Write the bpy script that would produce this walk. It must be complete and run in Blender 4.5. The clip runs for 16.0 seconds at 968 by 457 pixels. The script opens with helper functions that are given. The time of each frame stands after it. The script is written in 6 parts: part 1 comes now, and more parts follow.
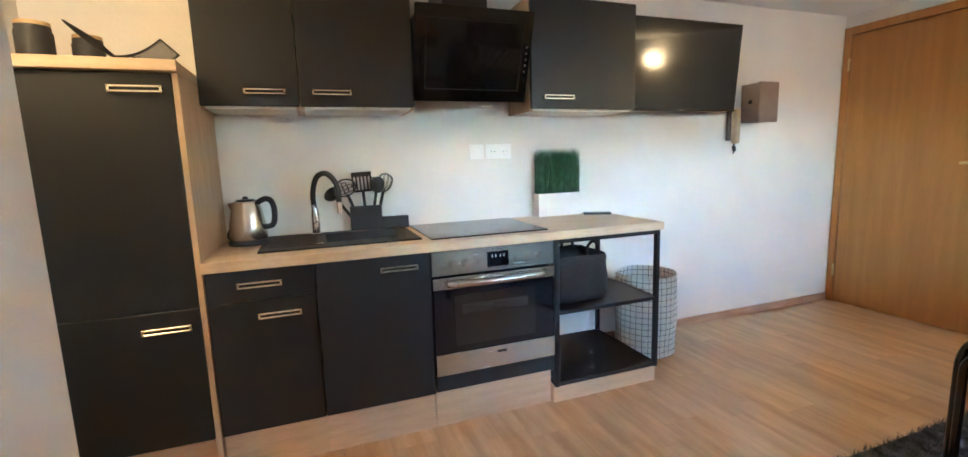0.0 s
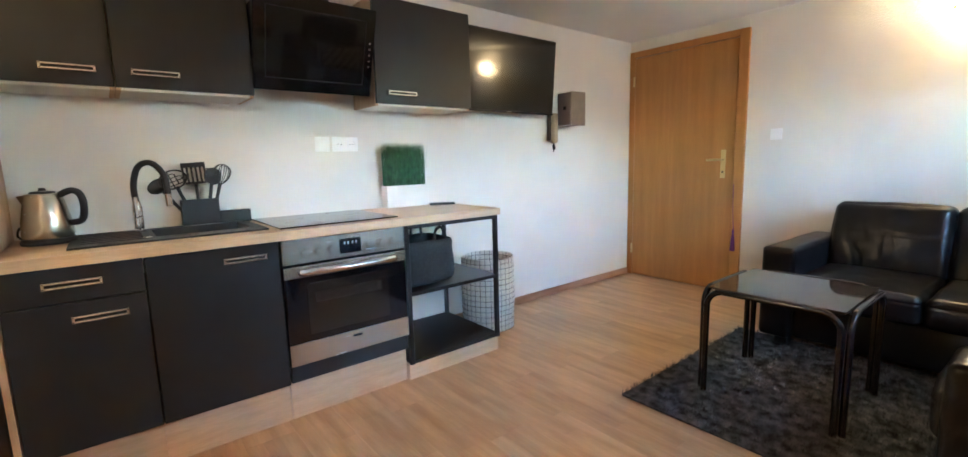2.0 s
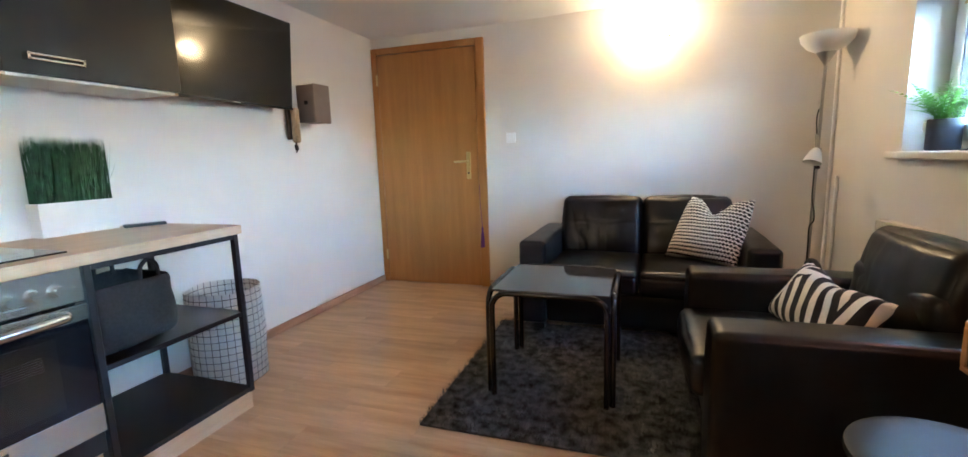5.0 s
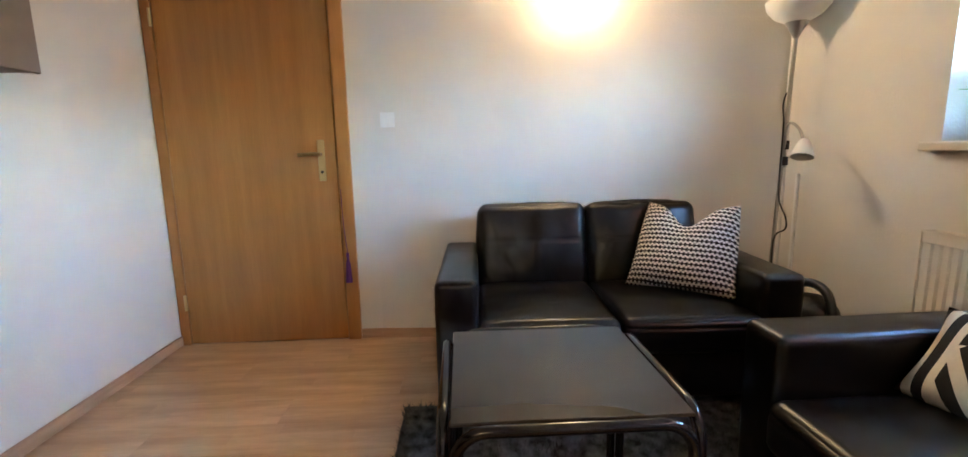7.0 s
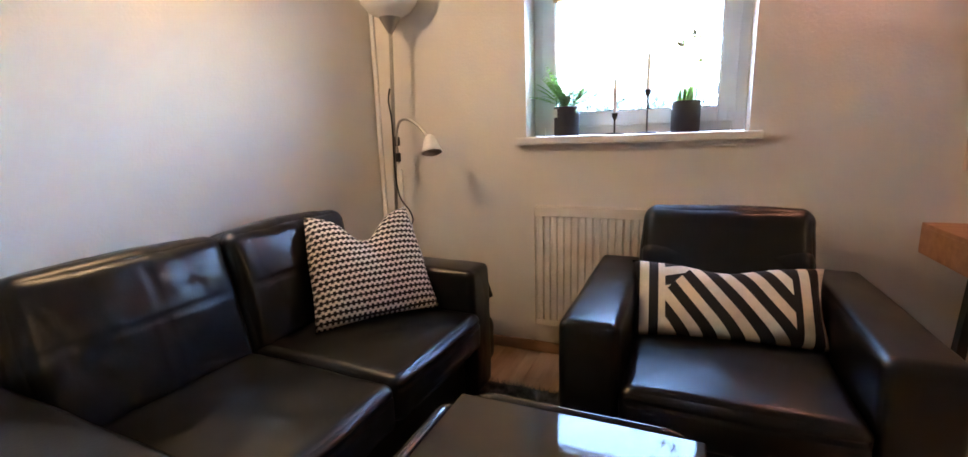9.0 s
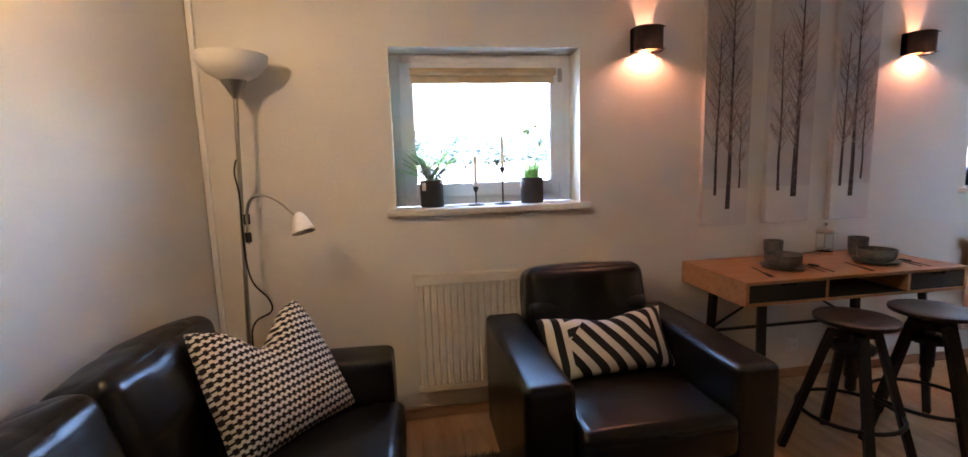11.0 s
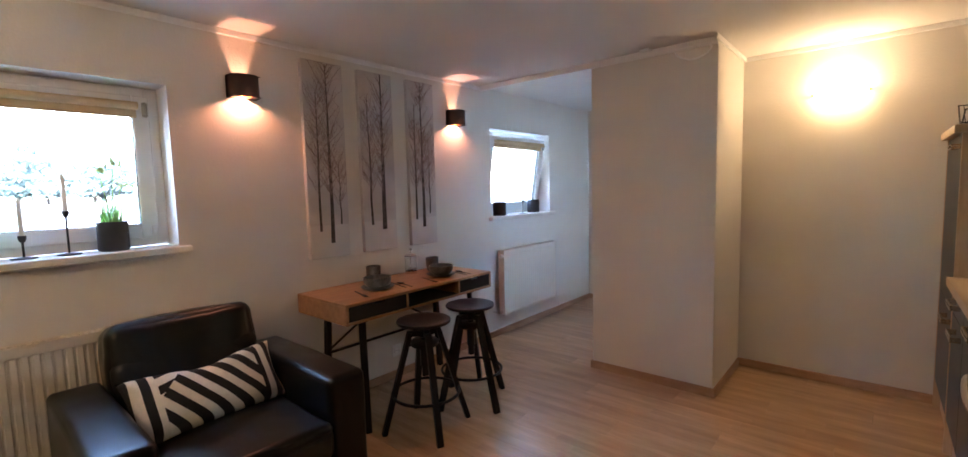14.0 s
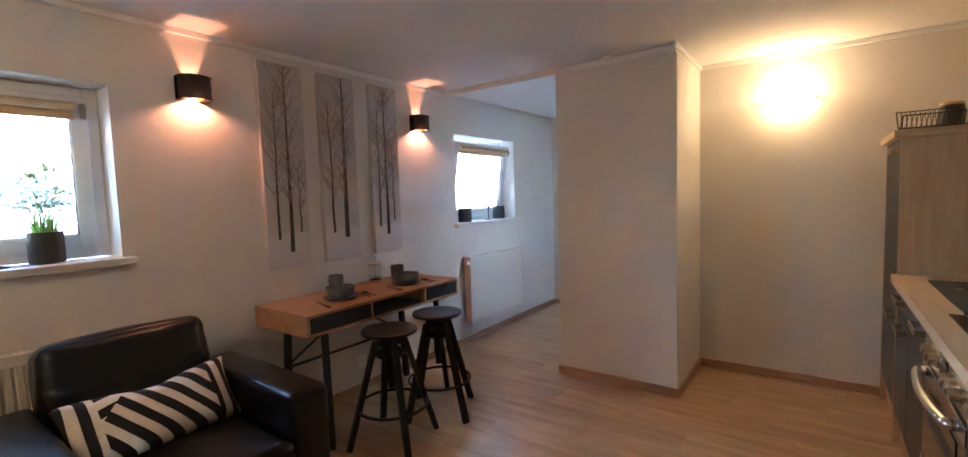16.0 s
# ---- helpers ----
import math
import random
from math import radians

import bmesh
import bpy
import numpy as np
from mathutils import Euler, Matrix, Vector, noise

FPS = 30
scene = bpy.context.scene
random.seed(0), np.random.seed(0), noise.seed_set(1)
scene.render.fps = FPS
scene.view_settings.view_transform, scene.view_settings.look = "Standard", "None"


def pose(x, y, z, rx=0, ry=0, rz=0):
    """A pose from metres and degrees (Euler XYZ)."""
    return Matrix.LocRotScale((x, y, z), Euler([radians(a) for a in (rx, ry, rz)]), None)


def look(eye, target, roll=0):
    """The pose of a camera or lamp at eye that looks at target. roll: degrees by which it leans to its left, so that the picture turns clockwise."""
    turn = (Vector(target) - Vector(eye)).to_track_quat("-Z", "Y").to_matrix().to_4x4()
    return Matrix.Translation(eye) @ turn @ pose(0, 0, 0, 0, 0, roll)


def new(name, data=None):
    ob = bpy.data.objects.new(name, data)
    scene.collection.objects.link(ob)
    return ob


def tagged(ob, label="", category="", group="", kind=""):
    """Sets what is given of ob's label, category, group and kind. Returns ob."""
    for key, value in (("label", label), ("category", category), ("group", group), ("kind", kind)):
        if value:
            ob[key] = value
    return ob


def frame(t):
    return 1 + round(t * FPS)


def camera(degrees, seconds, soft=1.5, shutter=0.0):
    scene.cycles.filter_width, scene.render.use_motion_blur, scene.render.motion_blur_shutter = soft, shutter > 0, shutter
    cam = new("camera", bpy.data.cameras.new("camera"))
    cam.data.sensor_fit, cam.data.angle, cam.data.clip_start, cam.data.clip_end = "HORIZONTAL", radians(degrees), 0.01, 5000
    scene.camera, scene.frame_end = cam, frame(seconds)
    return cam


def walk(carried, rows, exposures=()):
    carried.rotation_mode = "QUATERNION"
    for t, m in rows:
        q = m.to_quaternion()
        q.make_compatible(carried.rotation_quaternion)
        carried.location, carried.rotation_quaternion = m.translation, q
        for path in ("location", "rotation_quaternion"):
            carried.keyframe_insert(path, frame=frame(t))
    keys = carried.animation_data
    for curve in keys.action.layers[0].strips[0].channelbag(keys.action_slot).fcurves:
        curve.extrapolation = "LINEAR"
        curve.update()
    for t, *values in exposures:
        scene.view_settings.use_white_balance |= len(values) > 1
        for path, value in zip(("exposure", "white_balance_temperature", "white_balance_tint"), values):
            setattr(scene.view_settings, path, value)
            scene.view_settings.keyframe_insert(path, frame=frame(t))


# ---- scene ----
cam = camera(92.3, 16.0)
PATH = [
    (0, (0.661, -0.403, 1.206), (1.337, 1.457, 0.917), -1.8),
    (0.5, (0.659, -0.348, 1.194), (1.341, 1.511, 0.914), -1.9),
    (1, (0.668, -0.3, 1.175), (1.356, 1.557, 0.894), -1.8),
    (1.5, (0.664, -0.411, 1.158), (1.451, 1.408, 0.886), -1.7),
    (2, (0.565, -0.543, 1.139), (1.808, 0.998, 0.852), -1.5),
    (2.5, (0.535, -0.539, 1.16), (2.124, 0.64, 0.864), -1.6),
    (3, (0.511, -0.527, 1.176), (2.262, 0.392, 0.877), -1.5),
    (3.5, (0.501, -0.491, 1.181), (2.307, 0.317, 0.883), -1.7),
    (4, (0.519, -0.476, 1.178), (2.349, 0.273, 0.879), -2.3),
    (4.2, (0.534, -0.443, 1.179), (2.377, 0.272, 0.872), -2.4),
    (6.3, (1.468, 0.217, 1.036), (3.39, 0.69, 0.75), -0.3),
    (6.5, (1.608, 0.246, 1.091), (3.551, 0.595, 0.77), -1.4),
    (7, (1.821, 0.421, 1.09), (3.793, 0.332, 0.769), -1.1),
    (7.5, (1.974, 0.59, 1.101), (3.827, -0.081, 0.764), -1.9),
    (8, (2.221, 0.671, 1.091), (3.767, -0.545, 0.733), -2.1),
    (8.5, (2.502, 0.777, 1.102), (3.686, -0.791, 0.726), -2.0),
    (9, (2.793, 0.815, 1.113), (3.574, -0.985, 0.723), -1.9),
    (9.5, (3.03, 0.748, 1.15), (3.38, -1.185, 0.748), -1.4),
    (9.7, (3.12, 0.738, 1.175), (3.303, -1.22, 0.775), -1.2),
    (11.8, (3.458, 1.075, 1.348), (3.079, -0.879, 1.149), -2.4),
    (12, (3.439, 1.091, 1.352), (3.026, -0.857, 1.16), -2.5),
    (12.5, (3.366, 1.175, 1.34), (2.689, -0.699, 1.172), -2.4),
    (13, (3.338, 1.216, 1.34), (2.252, -0.455, 1.169), -1.9),
    (13.5, (3.31, 1.234, 1.344), (1.93, -0.203, 1.167), -1.6),
    (14, (3.315, 1.233, 1.342), (1.798, -0.059, 1.168), -1.5),
    (14.5, (3.322, 1.209, 1.341), (1.758, -0.026, 1.175), -1.7),
    (15, (3.314, 1.212, 1.335), (1.725, 0.007, 1.177), -1.8),
    (15.5, (3.31, 1.204, 1.336), (1.705, 0.021, 1.185), -1.9),
    (16, (3.297, 1.198, 1.328), (1.682, 0.027, 1.183), -1.9),
]
walk(cam, [(t, look(eye, target, roll)) for t, eye, target, roll in PATH], [(0.0, 6.79, 5600, 1), (1.5, 6.79, 5600, 1), (3.5, 6.59, 5600, 3), (6.5, 6.59, 5530, 4), (7.0, 6.59, 5630, 4), (8.0, 6.29, 5830, 9), (9.5, 6.45, 6130, 15), (12.0, 5.64, 6330, 15), (13.0, 5.79, 6200, 14), (14.5, 5.95, 6150, 13), (16.0, 5.95, 6150, 13)])

# ---- world, sun and exposure ----
world = bpy.data.worlds.new("sky")
scene.world = world
world.use_nodes = True
wt = world.node_tree
sky = wt.nodes.new("ShaderNodeTexSky")
sky.sky_type, sky.sun_disc = "NISHITA", False
sky.sun_elevation, sky.sun_rotation = radians(48), radians(20)
wt.links.new(sky.outputs[0], wt.nodes["Background"].inputs[0])
wt.nodes["Background"].inputs[1].default_value = 0.15
sun = new("sun", bpy.data.lights.new("sun", "SUN"))
sun.data.energy, sun.data.angle, sun.data.color = 1.2, radians(10), (1, 0.96, 0.9)
sun.matrix_world = look((1.5, 6, 7.5), (0, 0, 0))

# ---- dimensions ----
XD, YK, YW, XN = 4.525, 2.1, -1.372, -0.4      # door wall, kitchen wall, window wall, nook wall
PX, PY0, PY1, XF = 0.272, -0.335, 0.483, -1.65      # pillar face, its two sides, far wall of the side room
KINK = 0.92, 4.53, 4.36                          # the sofa wall leans in from the door to the corner: y, x there, x in the corner
H = 2.19                                          # ceiling
ZT = 0.868                                        # worktop



def east(y):
    """The sofa wall's face at y."""
    return KINK[1] + (KINK[2] - KINK[1]) * min(1.2, max(0, (KINK[0] - y) / (KINK[0] - YW)))


SKEW = math.degrees(math.atan2(KINK[1] - KINK[2], KINK[0] - YW))

# ---- materials ----


def mat(name, base, rough=0.5, metal=0.0, var=0.08, scale=14.0, bump=0.0, bscale=120.0, stretch=(1, 1, 1), base2=None, spec=0.5, grain=0.0, rvar=0.025, coat=0.0, rand=0.0, island=0.0):
    """A surface with patches, fine grain and relief, at real size."""
    m = bpy.data.materials.new(name)
    m.use_nodes = True
    nt = m.node_tree
    b = nt.nodes["Principled BSDF"]
    tc = nt.nodes.new("ShaderNodeTexCoord")
    mp = nt.nodes.new("ShaderNodeMapping")
    mp.inputs["Scale"].default_value = stretch
    nt.links.new(tc.outputs["Object"], mp.inputs["Vector"])
    vec = mp.outputs[0]
    info = None
    if rand:
        info = nt.nodes.new("ShaderNodeObjectInfo")
        add = nt.nodes.new("ShaderNodeVectorMath")
        add.operation = "MULTIPLY_ADD"
        add.inputs[0].default_value = (1, 1, 1)
        nt.links.new(info.outputs["Random"], add.inputs[0])
        add.inputs[1].default_value = (37, 19, 11)
        nt.links.new(vec, add.inputs[2])
        vec = add.outputs[0]
    n1 = nt.nodes.new("ShaderNodeTexNoise")
    n1.inputs["Scale"].default_value, n1.inputs["Detail"].default_value = scale, 5
    nt.links.new(vec, n1.inputs["Vector"])
    lo = [max(0, c * (1 - var)) for c in base]
    hi = list(base2) if base2 else [min(1, c * (1 + var)) for c in base]
    mix = nt.nodes.new("ShaderNodeMix")
    mix.data_type = "RGBA"
    mix.inputs[6].default_value, mix.inputs[7].default_value = (*lo, 1), (*hi, 1)
    ramp = nt.nodes.new("ShaderNodeMapRange")
    ramp.inputs[1].default_value, ramp.inputs[2].default_value = 0.3, 0.7
    nt.links.new(n1.outputs["Fac"], ramp.inputs[0])
    nt.links.new(ramp.outputs[0], mix.inputs[0])
    col = mix.outputs[2]
    if grain:
        n3 = nt.nodes.new("ShaderNodeTexNoise")
        n3.inputs["Scale"].default_value, n3.inputs["Detail"].default_value = scale * 9, 3
        nt.links.new(vec, n3.inputs["Vector"])
        g = nt.nodes.new("ShaderNodeMapRange")
        g.inputs[1].default_value, g.inputs[2].default_value = 0.35, 0.65
        g.inputs[3].default_value, g.inputs[4].default_value = 1 - grain, 1 + grain * 0.5
        nt.links.new(n3.outputs["Fac"], g.inputs[0])
        mul = nt.nodes.new("ShaderNodeVectorMath")
        mul.operation = "SCALE"
        nt.links.new(col, mul.inputs[0])
        nt.links.new(g.outputs[0], mul.inputs["Scale"])
        col = mul.outputs[0]
    if rand:
        r = nt.nodes.new("ShaderNodeMapRange")
        r.inputs[3].default_value, r.inputs[4].default_value = 1 - rand, 1 + rand
        nt.links.new(info.outputs["Random"], r.inputs[0])
        mul = nt.nodes.new("ShaderNodeVectorMath")
        mul.operation = "SCALE"
        nt.links.new(col, mul.inputs[0])
        nt.links.new(r.outputs[0], mul.inputs["Scale"])
        col = mul.outputs[0]
    if island:
        geo = nt.nodes.new("ShaderNodeNewGeometry")
        r = nt.nodes.new("ShaderNodeMapRange")
        r.inputs[3].default_value, r.inputs[4].default_value = 1 - island, 1 + island
        nt.links.new(geo.outputs["Random Per Island"], r.inputs[0])
        mul = nt.nodes.new("ShaderNodeVectorMath")
        mul.operation = "SCALE"
        nt.links.new(col, mul.inputs[0])
        nt.links.new(r.outputs[0], mul.inputs["Scale"])
        col = mul.outputs[0]
    nt.links.new(col, b.inputs["Base Color"])
    rr = nt.nodes.new("ShaderNodeMapRange")
    rr.inputs[3].default_value, rr.inputs[4].default_value = max(0.02, rough - rvar), min(1, rough + rvar)
    nt.links.new(n1.outputs["Fac"], rr.inputs[0])
    nt.links.new(rr.outputs[0], b.inputs["Roughness"])
    b.inputs["Metallic"].default_value = metal
    b.inputs["Specular IOR Level"].default_value = spec
    b.inputs["Coat Weight"].default_value = coat
    if bump:
        n2 = nt.nodes.new("ShaderNodeTexNoise")
        n2.inputs["Scale"].default_value, n2.inputs["Detail"].default_value = bscale, 4
        nt.links.new(vec, n2.inputs["Vector"])
        bp = nt.nodes.new("ShaderNodeBump")
        bp.inputs["Strength"].default_value, bp.inputs["Distance"].default_value = bump, 0.004
        nt.links.new(n2.outputs["Fac"], bp.inputs["Height"])
        nt.links.new(bp.outputs[0], b.inputs["Normal"])
    return m


def glow(name, colour, strength):
    m = bpy.data.materials.new(name)
    m.use_nodes = True
    b = m.node_tree.nodes["Principled BSDF"]
    b.inputs["Base Color"].default_value = (0.8, 0.78, 0.72, 1)
    b.inputs["Emission Color"].default_value = (*colour, 1)
    b.inputs["Emission Strength"].default_value = strength
    return m


def glass(name, tint=(1, 1, 1), rough=0.0):
    m = bpy.data.materials.new(name)
    m.use_nodes = True
    b = m.node_tree.nodes["Principled BSDF"]
    b.inputs["Base Color"].default_value = (*tint, 1)
    b.inputs["Transmission Weight"].default_value = 1
    b.inputs["Roughness"].default_value = rough
    b.inputs["IOR"].default_value = 1.1
    return m


def check(name, dark, light, build):
    """A woven pattern from two colours; build(nt, x, y, z) returns the socket that mixes them."""
    m = mat(name, light, rough=0.9, var=0.05, scale=60, bump=0.35, bscale=700)
    nt = m.node_tree
    b = nt.nodes["Principled BSDF"]
    base = b.inputs["Base Color"].links[0].from_socket
    tc = nt.nodes.new("ShaderNodeTexCoord")
    sep = nt.nodes.new("ShaderNodeSeparateXYZ")
    nt.links.new(tc.outputs["Object"], sep.inputs[0])
    fac = build(nt, *sep.outputs)
    mix = nt.nodes.new("ShaderNodeMix")
    mix.data_type = "RGBA"
    mix.inputs[7].default_value = (*dark, 1)
    nt.links.new(base, mix.inputs[6])
    nt.links.new(fac, mix.inputs[0])
    nt.links.new(mix.outputs[2], b.inputs["Base Color"])
    return m


def mth(nt, op, a, b=None, c=None):
    n = nt.nodes.new("ShaderNodeMath")
    n.operation = op
    for i, v in enumerate((a, b, c)):
        if v is None:
            continue
        if isinstance(v, (int, float)):
            n.inputs[i].default_value = v
        else:
            nt.links.new(v, n.inputs[i])
    return n.outputs[0]


def woven(nt, x, y, z):
    # rows with interlocking teeth
    row = mth(nt, "MULTIPLY", y, 44.0)
    par = mth(nt, "LESS_THAN", mth(nt, "FRACT", mth(nt, "MULTIPLY", mth(nt, "FLOOR", row), 0.5)), 0.25)
    teeth = mth(nt, "LESS_THAN", mth(nt, "FRACT", mth(nt, "ADD", mth(nt, "MULTIPLY", x, 52.0), mth(nt, "MULTIPLY", par, 0.5))), 0.5)
    return mth(nt, "LESS_THAN", mth(nt, "FRACT", mth(nt, "ADD", row, mth(nt, "MULTIPLY", teeth, 0.24))), 0.54)


def stripes(nt, x, y, z):
    # broad diagonal bands that change direction past two seams
    d1 = mth(nt, "LESS_THAN", mth(nt, "FRACT", mth(nt, "MULTIPLY", mth(nt, "ADD", mth(nt, "MULTIPLY", x, 0.8), mth(nt, "MULTIPLY", y, 0.62)), 15.5)), 0.52)
    d2 = mth(nt, "LESS_THAN", mth(nt, "FRACT", mth(nt, "MULTIPLY", mth(nt, "ADD", mth(nt, "MULTIPLY", x, -0.2), y), 15.0)), 0.5)
    v = mth(nt, "LESS_THAN", mth(nt, "FRACT", mth(nt, "MULTIPLY", x, 17.0)), 0.5)
    edge = mth(nt, "GREATER_THAN", mth(nt, "ABSOLUTE", x), 0.185)
    top = mth(nt, "GREATER_THAN", mth(nt, "SUBTRACT", y, mth(nt, "MULTIPLY", x, 1.0)), 0.2)
    a = mth(nt, "ADD", mth(nt, "MULTIPLY", d1, mth(nt, "SUBTRACT", 1.0, top)), mth(nt, "MULTIPLY", d2, top))
    return mth(nt, "ADD", mth(nt, "MULTIPLY", a, mth(nt, "SUBTRACT", 1.0, edge)), mth(nt, "MULTIPLY", v, edge))


def gridlines(nt, x, y, z):
    ang = mth(nt, "ARCTAN2", y, x)
    a = mth(nt, "LESS_THAN", mth(nt, "FRACT", mth(nt, "MULTIPLY", ang, 5.1)), 0.08)
    b = mth(nt, "LESS_THAN", mth(nt, "FRACT", mth(nt, "MULTIPLY", z, 28.0)), 0.08)
    return mth(nt, "MAXIMUM", a, b)


WALL = mat("wall paint", (0.76, 0.735, 0.69), 0.75, var=0.025, scale=2.5, bump=0.35, bscale=95, spec=0.25)
CEIL = mat("ceiling paint", (0.8, 0.79, 0.77), 0.8, var=0.02, scale=2, bump=0.2, bscale=80, spec=0.2)
FLOOR = mat("oak laminate", (0.44, 0.265, 0.142), 0.33, var=0.06, scale=3.0, stretch=(6, 0.8, 6), base2=(0.59, 0.385, 0.233), grain=0.045, bump=0.03, bscale=60, rand=0.04, island=0.085)
SUB = mat("underlay", (0.12, 0.08, 0.05), 0.8)
SKIRT = mat("oak skirting", (0.43, 0.255, 0.145), 0.45, var=0.15, scale=5, stretch=(1, 1, 6), base2=(0.51, 0.325, 0.2))
DOORW = mat("beech veneer", (0.4, 0.17, 0.036), 0.36, var=0.04, scale=2.5, stretch=(8, 8, 0.5), base2=(0.46, 0.207, 0.048), grain=0.05, bump=0.02)
OAK = mat("oak worktop", (0.59, 0.42, 0.265), 0.42, var=0.06, scale=4, stretch=(1, 8, 8), base2=(0.66, 0.49, 0.33), grain=0.05, bump=0.04)
OAKV = mat("oak panel", (0.5, 0.335, 0.2), 0.5, var=0.05, scale=4, stretch=(8, 8, 1), base2=(0.57, 0.4, 0.255), grain=0.05, bump=0.04)
DESKW = mat("warm oak veneer", (0.45, 0.22, 0.1), 0.4, var=0.14, scale=4, stretch=(1, 8, 8), base2=(0.52, 0.28, 0.135), grain=0.1, bump=0.04)
FRONT = mat("anthracite laminate", (0.0165, 0.016, 0.0155), 0.38, var=0.06, scale=9, bump=0.04, bscale=400, spec=0.36)
INNER = mat("dark carcass", (0.015, 0.015, 0.016), 0.7)
WHITE = mat("white laminate", (0.74, 0.72, 0.68), 0.45, var=0.03)
STEEL = mat("brushed steel", (0.52, 0.485, 0.42), 0.27, 1.0, var=0.03, scale=6, stretch=(1, 12, 12), rvar=0.01)
CHROME = mat("chrome", (0.78, 0.76, 0.73), 0.14, 1.0, var=0.02)
NICKEL = mat("satin nickel", (0.68, 0.64, 0.57), 0.25, 1.0, var=0.03)
BRASS = mat("aged brass", (0.62, 0.46, 0.22), 0.3, 1.0, var=0.08)
BGLASS = mat("black glass", (0.006, 0.006, 0.007), 0.06, var=0.02, spec=0.4, rvar=0.02)
SCREEN = mat("television screen", (0.012, 0.011, 0.01), 0.08, var=0.02, spec=0.5, rvar=0.02)
BLACK = mat("black plastic", (0.015, 0.015, 0.016), 0.42, var=0.08, bump=0.03)
METAL = mat("black powder coat", (0.012, 0.012, 0.013), 0.4, var=0.08, bump=0.06, bscale=500, spec=0.35)
GRAN = mat("black granite composite", (0.022, 0.022, 0.023), 0.6, var=0.3, scale=300, bump=0.1, bscale=600)
LEATHER = mat("black leather", (0.0035, 0.0036, 0.0043), 0.31, var=0.05, scale=7, bump=0.09, bscale=170, spec=0.4, rvar=0.01)
TUBE = mat("black enamel tube", (0.012, 0.012, 0.013), 0.16, var=0.05, spec=0.6)
TTOP = mat("dark table top", (0.038, 0.027, 0.018), 0.05, var=0.06, scale=3, spec=0.38, rvar=0.02)
RUGM = mat("grey shag", (0.045, 0.046, 0.049), 0.95, var=0.5, scale=22, base2=(0.15, 0.15, 0.155), spec=0.1)
PVC = mat("white plastic frame", (0.8, 0.81, 0.82), 0.4, var=0.02)
RAD = mat("cream enamel", (0.78, 0.73, 0.65), 0.45, var=0.02)
PLASTIC = mat("white plastic", (0.86, 0.86, 0.85), 0.42, var=0.02)
SILLM = mat("painted sill", (0.72, 0.69, 0.64), 0.5, var=0.06, scale=6, base2=(0.8, 0.77, 0.72))
BLIND = mat("beige blind cloth", (0.62, 0.47, 0.29), 0.8, var=0.06, bump=0.2, bscale=500)
PANE = glass("window glass")
CLEAR = glass("clear glass", (0.95, 0.97, 0.97))
SHADE = mat("frosted white shade", (0.8, 0.78, 0.74), 0.4, var=0.02)
GREYM = mat("grey metal", (0.42, 0.41, 0.39), 0.35, 0.9, var=0.05)
COPPER = mat("copper lining", (0.7, 0.25, 0.09), 0.4, 0.6, var=0.05)
TAUPE = mat("taupe sheet metal", (0.24, 0.185, 0.155), 0.5, var=0.06, bump=0.05)
TAN = mat("tan plastic", (0.4, 0.29, 0.17), 0.45, var=0.06)
GREY = mat("blue-grey stoneware", (0.1, 0.112, 0.12), 0.35, var=0.2, scale=40, base2=(0.145, 0.158, 0.168))
FELT = mat("black felt", (0.02, 0.02, 0.021), 0.95, var=0.25, scale=90, bump=0.5, bscale=400)
LEAF = mat("dark grass blade", (0.018, 0.06, 0.022), 0.6, var=0.4, scale=30, base2=(0.035, 0.11, 0.035))
def leafy(name, base, base2):
    """A thin leaf that lets light through."""
    m = mat(name, base, 0.5, var=0.3, scale=30, base2=base2)
    nt = m.node_tree
    b = nt.nodes["Principled BSDF"]
    t = nt.nodes.new("ShaderNodeBsdfTranslucent")
    nt.links.new(b.inputs["Base Color"].links[0].from_socket, t.inputs["Color"])
    mix = nt.nodes.new("ShaderNodeMixShader")
    mix.inputs[0].default_value = 0.45
    nt.links.new(b.outputs[0], mix.inputs[1])
    nt.links.new(t.outputs[0], mix.inputs[2])
    nt.links.new(mix.outputs[0], nt.nodes["Material Output"].inputs["Surface"])
    return m


FERN = leafy("fern green", (0.17, 0.36, 0.06), (0.27, 0.48, 0.11))
BLOOM = leafy("pale yellow bloom", (0.48, 0.56, 0.2), (0.58, 0.64, 0.3))
SOIL = mat("potting soil", (0.03, 0.02, 0.014), 0.95, var=0.4, scale=80)
POT = mat("charcoal ceramic", (0.03, 0.032, 0.036), 0.55, var=0.15, scale=20, bump=0.1, bscale=150)
WAX = mat("white candle wax", (0.82, 0.8, 0.75), 0.45, var=0.02)
PURPLE = mat("purple thread", (0.12, 0.03, 0.16), 0.85, var=0.2, scale=80)
CANVAS = mat("printed winter haze", (0.56, 0.52, 0.515), 0.85, var=0.08, scale=5, base2=(0.66, 0.62, 0.61), bump=0.2, bscale=600)
SNOW = mat("printed snow", (0.68, 0.65, 0.64), 0.85, var=0.03, scale=8, bump=0.2, bscale=600)
